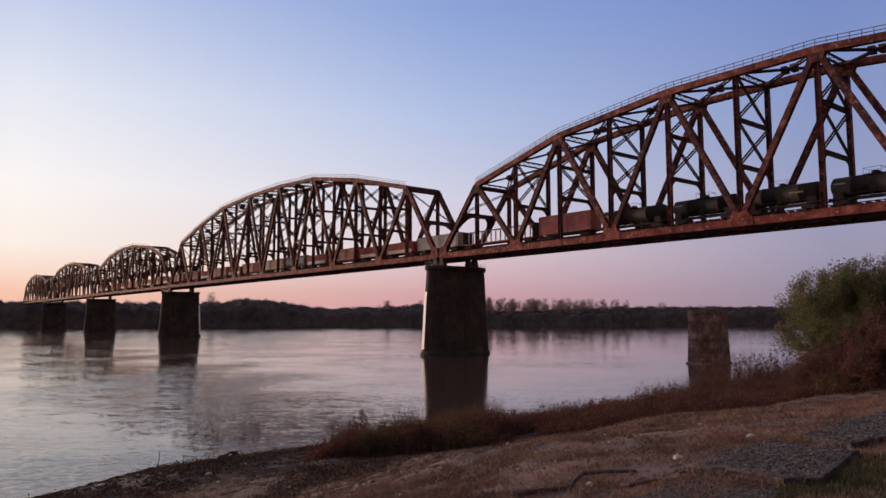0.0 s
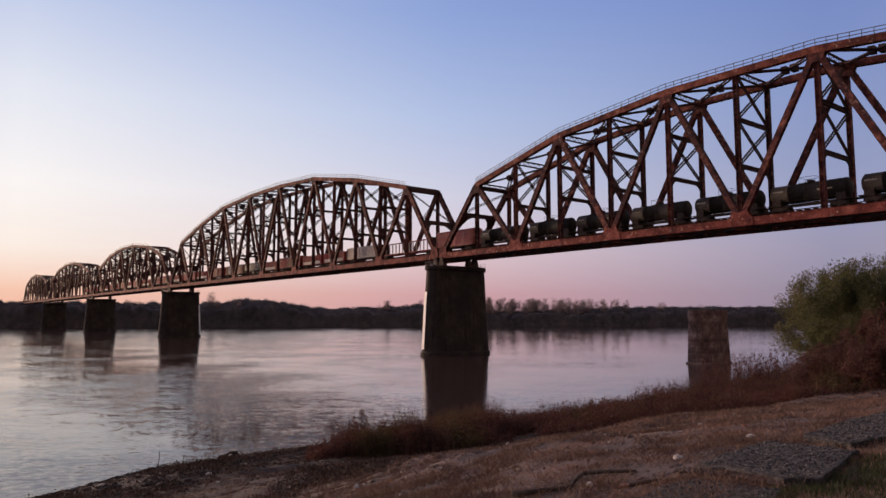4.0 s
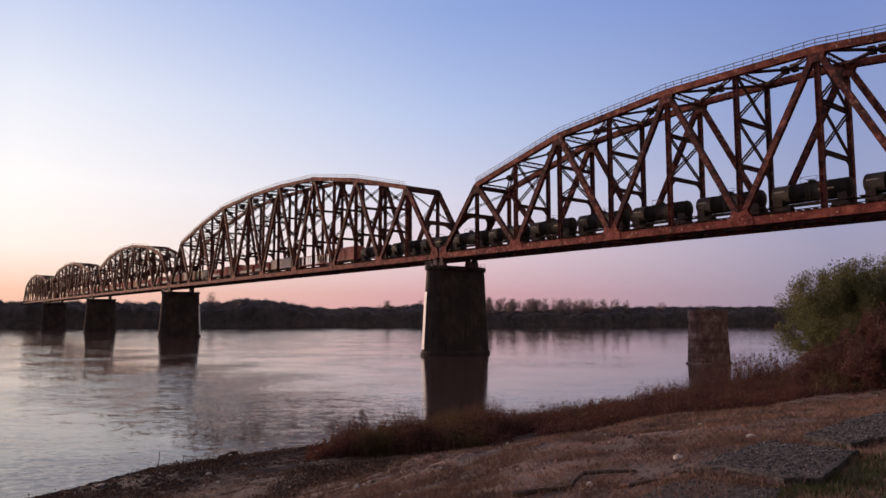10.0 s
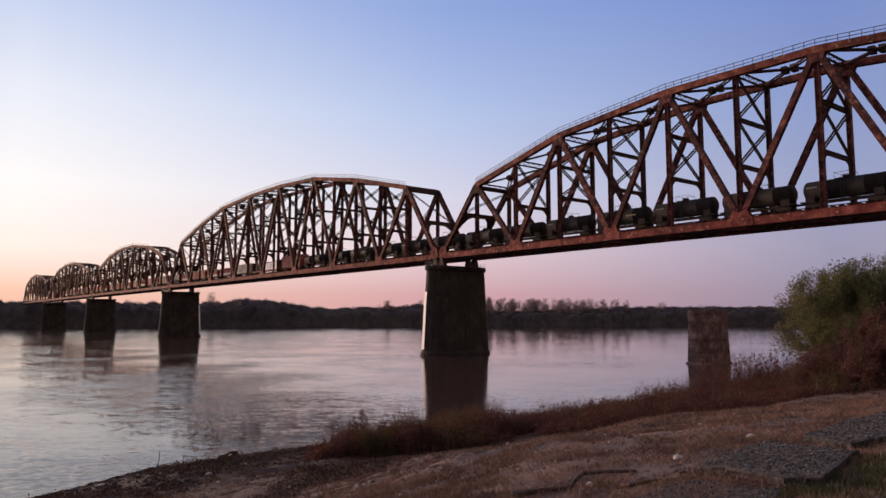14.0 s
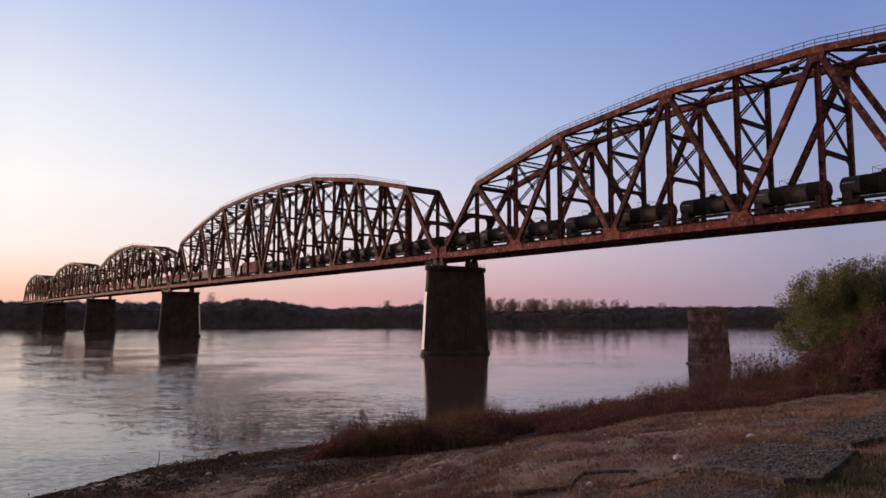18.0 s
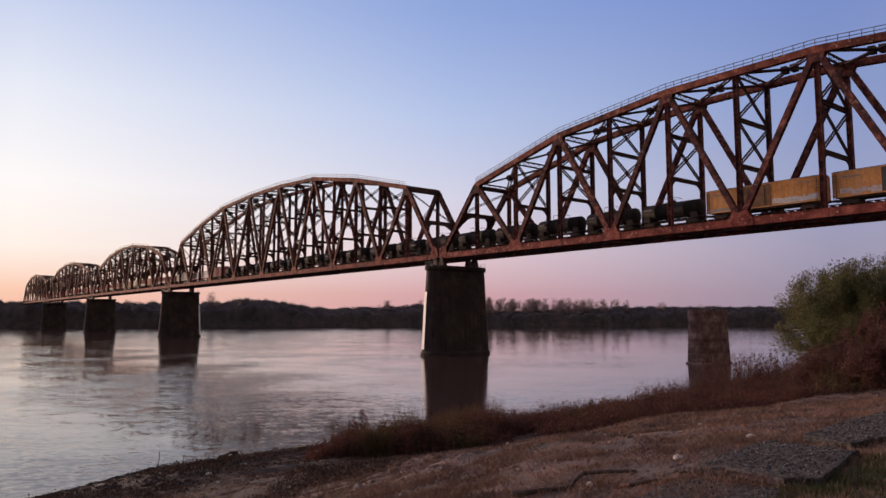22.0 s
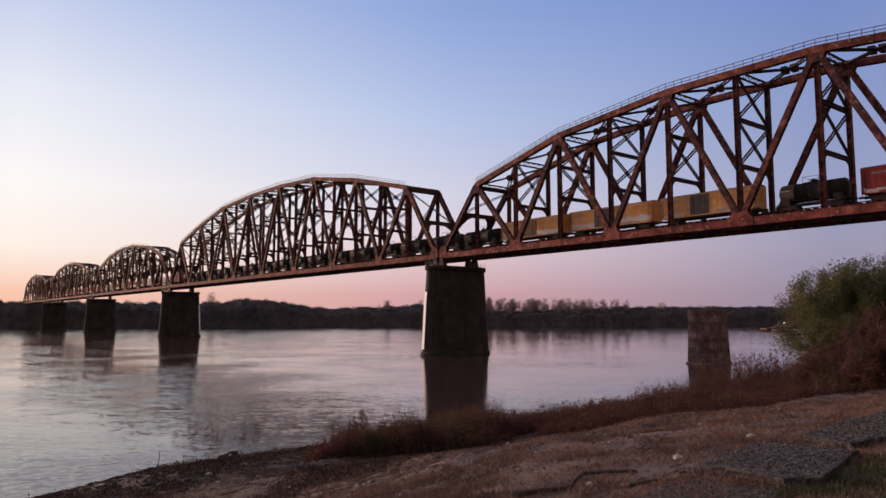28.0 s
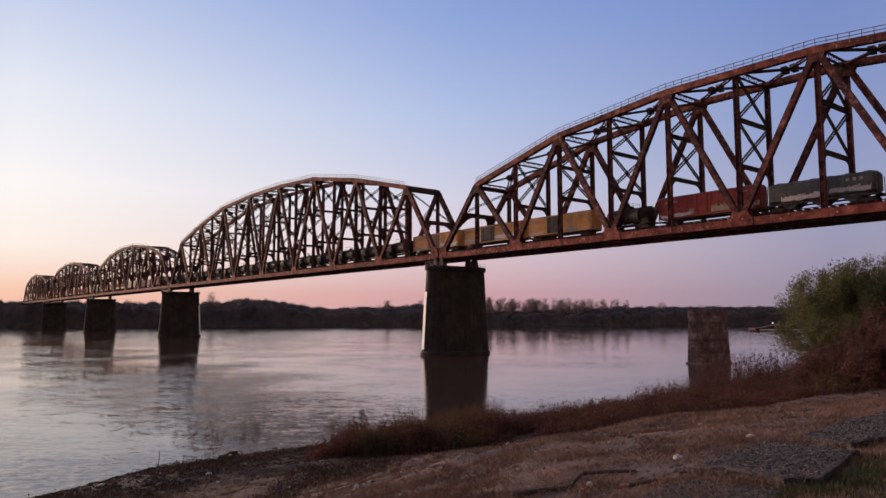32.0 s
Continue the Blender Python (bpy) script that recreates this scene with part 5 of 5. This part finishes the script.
def bush(x, y, height, spread, mat, label, count, seed):
    rng = np.random.default_rng(seed)
    z = ground_z(x, y) - 0.1
    e = thing("bush", pose(x, y, z), label, "bush", "bushes on the bank")
    g = geo()
    clumps = []
    for i in range(26):
        a = rng.uniform(0, 2 * math.pi)
        f = rng.random() ** 0.6
        tip = Vector((math.cos(a) * spread * f, math.sin(a) * spread * f, height * (1 - 0.55 * f * f) * rng.uniform(0.7, 1.05)))
        mid = tip * 0.5 + Vector(rng.normal(size=3) * 0.15)
        tube(g, (0, 0, 0), mid, 0.05, 0.035, k=4, caps=False)
        tube(g, mid, tip, 0.035, 0.012, k=4, caps=False)
        for k in range(5):
            clumps.append((np.array(tip * rng.uniform(0.35, 1.0)) + rng.normal(size=3) * 0.3, rng.uniform(0.3, 0.7)))
    part("stem", g, BARK, e)
    pick = rng.integers(len(clumps), size=count)
    o = rng.normal(size=(count, 3))
    o *= np.array([rad for c, rad in clumps])[pick][:, None] * rng.random((count, 1)) ** 0.4 / np.linalg.norm(o, axis=1, keepdims=True)
    pts = np.array([c for c, rad in clumps])[pick] + o
    size = rng.uniform(0.035, 0.075, count)
    q = quads_object("foliage", pts, size, mat, rng, 1.4)
    q.parent = e
    return e


bush(111.5, -51.0, 4.6, 3.2, RUSSET, "red-brown autumn bush beside the willow", 23000, 21)
bush(115.0, -53.0, 5.4, 3.4, RUSSET, "tall red-brown autumn bush on the bank", 25000, 22)
bush(107.5, -47.5, 3.4, 2.6, RUSSET, "low red-brown autumn bush by the weeds", 19000, 23)
bush(119.0, -55.0, 5.0, 3.2, RUSSET, "dense red-brown autumn bush on the bank", 20000, 24)


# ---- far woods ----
# leaf tones pulled towards blue-grey: distance haze is put into the colour
HAZED_LEAF = material("far_wood_leaves", ((0.052, 0.05, 0.056), (0.085, 0.077, 0.085), (0.13, 0.108, 0.112)), 0.05, 0.9, 0, 0, 4, island=0.1)
FAR_BARE = material("bare_twigs", ((0.3, 0.235, 0.23), (0.45, 0.36, 0.35)), 0.03, 0.9, 0, 0, 5, island=0.3)

# height of the woods' skyline over the river along the far bank
SKYLINE_Y = (-330, -20, 10, 90, 145, 175, 205, 230, 262, 305, 340, 362, 395, 440, 540, 570, 605, 660, 860, 1250)
SKYLINE_Z = (28, 27, 25, 25.5, 24.5, 27, 29.5, 26, 20, 20.5, 22, 24.5, 20, 17.5, 18.5, 21, 22.5, 23, 24.5, 26)


def rounded_crowns():
    """One crown for each tree of the wood: along the bank, behind the water's edge, top and reach."""
    rng = np.random.default_rng(12)
    cell = 8.0
    ny, ne = int(1600 / cell), 13
    cy = -340 + (np.arange(ny)[:, None] + rng.random((ny, ne))) * cell
    ce = -3 + (np.arange(ne)[None, :] + rng.random((ny, ne))) * cell
    rise = np.interp(ce, (-3, 1, 6, 16, 90), (0.66, 0.82, 0.93, 0.99, 1.02))
    top = np.interp(cy, SKYLINE_Y, SKYLINE_Z) * rise * rng.uniform(0.8, 1.09, (ny, ne))
    return cell, cy, ce, top, rng.uniform(6.0, 9.5, (ny, ne))


CROWNS = rounded_crowns()


def canopy_z(y, e):
    """Top of the trees at e metres behind the water's edge, for arrays."""
    cell, cy, ce, top, reach = CROWNS
    iy = np.floor((y + 340) / cell).astype(int)
    ie = np.floor((e + 3) / cell).astype(int)
    best = np.full(y.shape, 0.3)
    for a in (-1, 0, 1):
        for b in (-1, 0, 1):
            p, q = np.clip(iy + a, 0, cy.shape[0] - 1), np.clip(ie + b, 0, cy.shape[1] - 1)
            d2 = ((y - cy[p, q]) ** 2 + (e - ce[p, q]) ** 2) / reach[p, q] ** 2
            best = np.maximum(best, top[p, q] * (1 - 0.22 * d2 - 0.1 * d2 * d2))
    return best


def far_woods():
    rng = np.random.default_rng(11)
    # the closed canopy
    es = np.array((-4, -1.5, 0, 1.5, 3, 5, 7, 9, 11, 13.5, 16, 19, 22, 26, 30, 35, 40, 48, 60, 80))
    ys = np.arange(-330, 1250, 2.5)
    gy, ge = np.meshgrid(ys, es, indexing="ij")
    gz = canopy_z(gy, ge) - 0.7
    gz[:, 0] = -0.3
    gx = np.interp(gy, FAR_Y, FAR_X) - ge
    v = np.stack((gx, gy, gz), -1).reshape(-1, 3).tolist()
    n = len(es)
    f = [(j * n + i, j * n + i + 1, (j + 1) * n + i + 1, (j + 1) * n + i) for j in range(len(ys) - 1) for i in range(n - 1)]
    tagged(part("far_canopy", (v, f), HAZED_LEAF, smooth=True), "closed canopy of the wooded far bank", "woods", kind="stuff")
    # leaf clumps over all of it
    m = 220000
    y = rng.uniform(-330, 1250, m)
    e = rng.random(m) ** 2.1 * 64 - 3.5
    edge = np.interp(y, FAR_Y, FAR_X)
    z = canopy_z(y, e) + rng.normal(size=m) * 0.6 - np.where(e < 4, rng.random(m) ** 1.2 * 16, 0.3)
    pts = np.column_stack((edge - e + rng.normal(size=m) * 0.6, y, np.maximum(z, 0.2)))
    tagged(quads_object("far_woods", pts, rng.uniform(0.3, 0.8, m), HAZED_LEAF, rng, 0.9), "dark wooded far bank in autumn", "woods", kind="stuff")
    # leafless crowns that stand above the rest: from, to, how many, height
    bb, bt = [], []
    for lo, hi, count, tall in ((160, 172, 6, 34), (180, 190, 4, 33), (318, 330, 9, 27), (334, 338, 2, 25), (368, 384, 9, 30), (400, 432, 26, 30), (432, 500, 60, 31), (500, 575, 60, 31),
                                (590, 606, 14, 30), (655, 668, 6, 29), (720, 730, 5, 29), (770, 776, 3, 29), (84, 92, 4, 30)):
        for i in range(count):
            py = rng.uniform(lo, hi)
            px = float(np.interp(py, FAR_Y, FAR_X)) - rng.uniform(8, 34)
            h = tall * rng.uniform(0.66, 1.04)
            base = np.array((px, py, ground_z(px, py) * 0.3))
            h -= base[2]
            bb.append(base)
            bt.append(base + (0, 0, h * 0.97))
            for k in range(90):
                f0 = rng.uniform(0.3, 0.97)
                a = rng.uniform(0, 6.28)
                ln = h * 0.2 * math.sqrt(max(0.05, 1 - ((f0 - 0.62) / 0.4) ** 2))
                s = base + (0, 0, h * f0)
                t = s + np.array((math.cos(a) * ln * 0.8, math.sin(a) * ln * 0.8, ln * 0.8))
                bb.append(s)
                bt.append(t)
                for q in range(4):
                    u = s + (t - s) * rng.uniform(0.3, 0.95)
                    bb.append(u)
                    bt.append(u + rng.normal(size=3) * ln * 0.28 + (0, 0, ln * 0.2))
    tagged(strips_object("bare_trees", bb, bt, 0.1, FAR_BARE, rng), "pale leafless trees rising from the far woods", "woods", kind="stuff")


far_woods()


# ---- the bank's slabs, stones and driftwood ----
ASPHALT = material("broken_asphalt", ((0.015, 0.014, 0.015), (0.04, 0.036, 0.037), (0.1, 0.09, 0.09)), 7, 0.95, 0, 0.08, 5, spots=((0.17, 0.15, 0.135), 26, 0.56, 0.64))
PALE_STONE = material("pale_stone", ((0.35, 0.31, 0.28), (0.5, 0.46, 0.42), (0.6, 0.56, 0.52)), 3, 0.9, 0, 0.02, 6)
BROWN_STONE = material("brown_stone", ((0.2, 0.09, 0.06), (0.32, 0.15, 0.1), (0.42, 0.22, 0.15)), 3, 0.9, 0, 0.02, 6)
GREY_STONE = material("grey_pebbles", ((0.1, 0.075, 0.065), (0.16, 0.12, 0.1), (0.3, 0.24, 0.21)), 2, 0.9, 0, 0.01, 6, island=0.7)
DRIFT = material("driftwood", ((0.03, 0.022, 0.018), (0.07, 0.05, 0.04), (0.11, 0.085, 0.07)), 2, 0.95, 0, 0.02, 6, stretch=(1, 5, 5))


def slab(corners, thick, label, seed):
    """A broken piece of paving whose ragged rim follows the corners."""
    rng = np.random.default_rng(seed)
    rim = []
    k = len(corners)
    for i in range(k):
        a, b = np.array(corners[i]), np.array(corners[(i + 1) % k])
        n = max(3, int(np.linalg.norm(b - a) / 0.18))
        for j in range(n):
            rim.append(a + (b - a) * j / n + rng.normal(size=2) * 0.035)
    rim = np.array(rim)
    mid = rim.mean(0)
    fit = np.linalg.lstsq(np.column_stack((rim, np.ones(len(rim)))), np.array([ground_z(a, b) for a, b in rim]), rcond=None)[0]
    v, f = geo()
    m = len(rim)
    for sc, dz in ((1.0, -0.3), (1.0, thick - 0.02), (0.99, thick), (0.72, thick + 0.01), (0.4, thick + 0.012)):
        for q in rim:
            s = mid + (q - mid) * sc
            v.append((s[0], s[1], float(fit[0] * s[0] + fit[1] * s[1] + fit[2]) + dz + (rng.normal() * 0.006 if dz > 0 else 0)))
    v.append((mid[0], mid[1], float(fit[0] * mid[0] + fit[1] * mid[1] + fit[2]) + thick + 0.012))
    for r in range(4):
        for i in range(m):
            j = (i + 1) % m
            f.append((r * m + i, r * m + j, (r + 1) * m + j, (r + 1) * m + i))
    for i in range(m):
        f.append((4 * m + i, 4 * m + (i + 1) % m, 5 * m))
    return tagged(part("asphalt_slab", (v, f), ASPHALT), label, "paving slab", "broken slabs on the bank")


slab(((128.4, -96.6), (128.45, -94.75), (130.0, -95.3), (130.25, -97.0), (129.95, -97.15)), 0.1, "broken grey asphalt slab on the bank", 1)
slab(((128.75, -94.2), (128.5, -92.5), (128.4, -89.2), (129.9, -89.0), (129.9, -94.1), (129.7, -94.85)), 0.09, "long broken asphalt slab along the grass edge", 2)
slab(((128.75, -98.8), (128.5, -97.6), (128.75, -97.15), (129.9, -97.45), (130.15, -97.6), (130.4, -99.0)), 0.04, "cracked asphalt slab in the dry soil", 3)


def stone(x, y, size, mat, label, seed, group="stones on the bank"):
    rng = np.random.default_rng(seed)
    bm = bmesh.new()
    bmesh.ops.create_icosphere(bm, subdivisions=2, radius=1)
    sc = rng.uniform(0.7, 1.15, 3)
    for v in bm.verts:
        v.co *= 1 + 0.35 * noise.noise(v.co * 1.3 + Vector((seed, 0, 0)))
        v.co = Vector((v.co.x * sc[0], v.co.y * sc[1], v.co.z * sc[2] * 0.7)) * size
    me = bpy.data.meshes.new("stone")
    bm.to_mesh(me)
    bm.free()
    me.materials.append(mat)
    ob = new("stone", me)
    ob.matrix_basis = pose(x, y, ground_z(x, y) + size * 0.25, 0, 0, seed * 37)
    return tagged(ob, label, "stone", group)


for i, (x, y, s) in enumerate(((127.58, -95.82, 0.085), (125.29, -91.53, 0.075), (127.34, -97.6, 0.07), (117.35, -95.31, 0.08), (98.35, -92.27, 0.15),
                               (95.45, -96.55, 0.15), (106.5, -79.5, 0.15), (127.72, -93.88, 0.07), (126.95, -95.92, 0.035), (101.5, -93.0, 0.1), (103.5, -96.2, 0.08))):
    stone(x, y, s, PALE_STONE, "pale weathered stone lying on the bank", i + 1)


stone(127.9, -97.55, 0.06, BROWN_STONE, "small reddish-brown stone by the slab", 31)
stone(126.9, -92.6, 0.06, BROWN_STONE, "small brown stone in the dry grass", 32)


def pebbles():
    rng = np.random.default_rng(31)
    v, f = geo()
    for i in range(5200):
        near = rng.random() < 0.6
        x, y = (rng.uniform(118, 133), rng.uniform(-101, -86)) if near else (rng.uniform(93, 125), rng.uniform(-103, -60))
        if shore_d(x, y) < 0.3:
            continue
        s = rng.uniform(0.012, 0.035) * (1 if near else 2.4)
        z = ground_z(x, y) + s * 0.2
        n = len(v)
        k = rng.uniform(0.6, 1.3, 6) * s
        v.extend(((x + k[0], y, z), (x, y + k[1], z), (x - k[2], y, z), (x, y - k[3], z), (x + k[4] * 0.2, y, z + k[4] * 0.7), (x, y, z - s)))
        for a, b in ((0, 1), (1, 2), (2, 3), (3, 0)):
            f.append((n + a, n + b, n + 4))
            f.append((n + b, n + a, n + 5))
    tagged(part("pebbles", (v, f), GREY_STONE), "loose grey and brown pebbles on the bank", "pebbles", kind="stuff")


pebbles()


def crumbs():
    """Coarse grains that stand out of the worn asphalt."""
    rng = np.random.default_rng(41)
    v, f = geo()
    bpy.context.view_layer.update()
    for ob in [o for o in scene.objects if o.name.startswith("asphalt_slab")]:
        faces = [p for p in ob.data.polygons if p.normal.z > 0.8]
        area = np.array([p.area for p in faces])
        for i in rng.choice(len(faces), int(area.sum() * 420), p=area / area.sum()):
            co = [ob.data.vertices[q].co for q in faces[i].vertices]
            wts = rng.dirichlet(np.ones(len(co)))
            x, y, z = (float(sum(w * c[a] for w, c in zip(wts, co))) for a in range(3))
            s = rng.uniform(0.008, 0.026)
            n = len(v)
            k = rng.uniform(0.6, 1.3, 5) * s
            v.extend(((x + k[0], y, z), (x, y + k[1], z), (x - k[2], y, z), (x, y - k[3], z), (x, y, z + k[4] * 0.7)))
            for a, b in ((0, 1), (1, 2), (2, 3), (3, 0)):
                f.append((n + a, n + b, n + 4))
    tagged(part("asphalt_grains", (v, f), GRAIN), "coarse stone grains in the worn asphalt", "gravel", kind="stuff")


GRAIN = material("asphalt_grain", ((0.02, 0.018, 0.018), (0.065, 0.056, 0.054), (0.17, 0.15, 0.145)), 3, 0.95, 0, 0, 6, island=0.8)
crumbs()


RUBBLE = material("wet_rubble", ((0.022, 0.018, 0.017), (0.05, 0.038, 0.034), (0.11, 0.085, 0.075)), 1.5, 0.8, 0, 0.01, 6, island=0.6)


def clods():
    """Lumps of dry earth that roughen the slope."""
    rng = np.random.default_rng(37)
    v, f = geo()
    for i in range(5500):
        near = rng.random() < 0.55
        x, y = (rng.uniform(116, 131), rng.uniform(-102, -84)) if near else (rng.uniform(93, 128), rng.uniform(-103, -55))
        d = shore_d(x, y)
        if d < 1.5 or d > 36.5 or noise.noise(Vector((x * 0.5, y * 0.2, 8.8))) < -0.1:
            continue
        s = rng.uniform(0.02, 0.07) * (1 if near else 2.0)
        z = ground_z(x, y)
        n = len(v)
        k = rng.uniform(0.6, 1.5, 7) * s
        v.extend(((x + k[0], y, z), (x + k[6] * 0.4, y + k[1] * 1.5, z), (x - k[2], y, z), (x, y - k[3] * 1.5, z), (x + k[4] * 0.2, y, z + k[4] * 0.32), (x, y, z - s)))
        for a, b in ((0, 1), (1, 2), (2, 3), (3, 0)):
            f.append((n + a, n + b, n + 4))
            f.append((n + b, n + a, n + 5))
    # earth heaped along the slab's rim
    for i in range(700):
        a = rng.random()
        x, y = 128.2 + 1.75 * a + rng.normal() * 0.07, -96.62 - 0.5 * a + rng.normal() * 0.05
        s, z, n = rng.uniform(0.015, 0.045), ground_z(x, y) + 0.03, len(v)
        k = rng.uniform(0.6, 1.5, 5) * s
        v.extend(((x + k[0], y, z), (x, y + k[1], z), (x - k[2], y, z), (x, y - k[3], z), (x, y, z + k[4] * 0.7), (x, y, z - s)))
        for a, b in ((0, 1), (1, 2), (2, 3), (3, 0)):
            f.append((n + a, n + b, n + 4))
            f.append((n + b, n + a, n + 5))
    w, q = geo()
    for i in range(2600):
        y = rng.uniform(-103, -74)
        d = 0.1 + 9 * rng.random() ** 1.7
        x = float(np.interp(y, NEAR_Y, NEAR_X)) + d
        s = rng.uniform(0.04, 0.2) * rng.uniform(0.4, 1.0)
        z = ground_z(x, y)
        n = len(w)
        k = rng.uniform(0.6, 1.5, 7) * s
        w.extend(((x + k[0], y, z), (x + k[6] * 0.4, y + k[1] * 1.4, z), (x - k[2], y, z), (x, y - k[3] * 1.4, z), (x + k[4] * 0.3, y, z + k[4] * 0.6), (x, y, z - s)))
        for a, b in ((0, 1), (1, 2), (2, 3), (3, 0)):
            q.append((n + a, n + b, n + 4))
            q.append((n + b, n + a, n + 5))
    tagged(part("rubble", (w, q), RUBBLE), "dark wet rubble along the water's edge", "stones", kind="stuff")
    tagged(part("clods", (v, f), SOIL), "clods of dry brown earth on the slope", "soil", kind="stuff")


clods()


PALE_WOOD = material("barkless_wood", ((0.16, 0.085, 0.06), (0.28, 0.16, 0.115), (0.38, 0.25, 0.19)), 1.5, 0.9, 0, 0.02, 6)


def branch(name, pts, r, label, z_off=0.0, water=False, mat=DRIFT):
    g = geo()
    path = [Vector((x, y, (0 if water else ground_z(x, y)) + z_off + dz)) for x, y, dz in pts]
    loops = []
    for i, p in enumerate(path):
        way = (path[min(i + 1, len(path) - 1)] - path[max(i - 1, 0)]).normalized()
        a = way.cross(Vector((0.3, 0.2, 1))).normalized()
        b = way.cross(a)
        q = r * (1 - 0.5 * i / len(path)) * (1 + 0.15 * math.sin(5 * i + 1))
        loops.append([tuple(p + q * (a * math.cos(2 * math.pi * k / 7) + b * math.sin(2 * math.pi * k / 7))) for k in range(7)])
    rings(g, loops)
    return tagged(part(name, g, mat), label, "driftwood", "driftwood on the bank")


branch("driftwood_branch", ((126.6, -98.4, 0), (126.8, -98.05, 0.015), (127.1, -97.75, 0.0), (126.98, -97.5, 0.03), (126.78, -97.1, 0.04), (127.1, -96.93, 0.02), (127.5, -96.75, 0.0)), 0.04, "dark crooked driftwood branch lying on the soil", 0.02)
branch("driftwood_stick", ((127.95, -97.5, 0), (128.2, -97.3, 0.02), (128.45, -97.15, 0)), 0.03, "short weathered piece of driftwood by a stone", 0.02)
branch("driftwood_log", ((89.3, -87.1, 0.03), (89.5, -87.6, 0.12), (89.7, -88.0, 0.05), (89.8, -88.5, 0.0)), 0.1, "dark waterlogged log at the water's edge", 0.0, True)
branch("driftwood_log", ((95.2, -24.6, 0.5), (96.0, -25.2, 0.9), (96.9, -25.9, 1.0), (97.8, -26.5, 1.15), (98.9, -27.2, 1.3)), 0.24, "pale brown fallen log lying in the waterside weeds", 0.1, mat=PALE_WOOD)
for i, (x, y, h) in enumerate(((90.6, -92.4, 0.9), (89.9, -88.9, 0.7), (90.3, -90.9, 0.5))):
    branch("stick", ((x, y, -0.3), (x + 0.04, y + 0.05, h)), 0.022, "thin upright stick in the shallows", 0.0, True)
branch("dead_weed_stalk", ((97.6, -84.9, 0), (97.7, -84.8, 1.1), (97.55, -84.9, 2.3)), 0.035, "tall dead weed stalk by the water")


# ---- what moves ----
def motions():
    """The train rolls towards the far bank, slowing a little; a barge comes out from behind the near trees."""
    times = (0, 4, 8, 12, 16, 20, 24, 28, 32)
    for car, c in CARS:
        walk(car, [(t, pose(c + 0.4 - 9.001 * t + 0.0091 * t * t, TRACK_Y, RAIL_Z)) for t in times])
    # wheels turn under the cars that cross the near span
    turn = 75.0
    marks = []
    total = 9.001 * 32 - 0.0091 * 32 * 32
    n = int(math.degrees(total / 0.46) / turn) + 1
    for i in range(n + 1):
        s = total * i / n
        marks.append(((9.001 - math.sqrt(9.001 ** 2 - 4 * 0.0091 * s)) / (2 * 0.0091), -math.degrees(s / 0.46)))
    for car, c in CARS:
        if -20 < c < 385:
            for b in car.children:
                if b.name.startswith("bogie"):
                    for wheel in b.children:
                        walk(wheel, [(t, pose(*wheel.location, 0, a, 0)) for t, a in marks])
    walk(BARGE, [(t, pose(-106.1 + 1.24 * (32 - t), 396.4 + 1.58 * (32 - t), 0, 0, 0, 231.8)) for t in (0, 16, 32)])


motions()
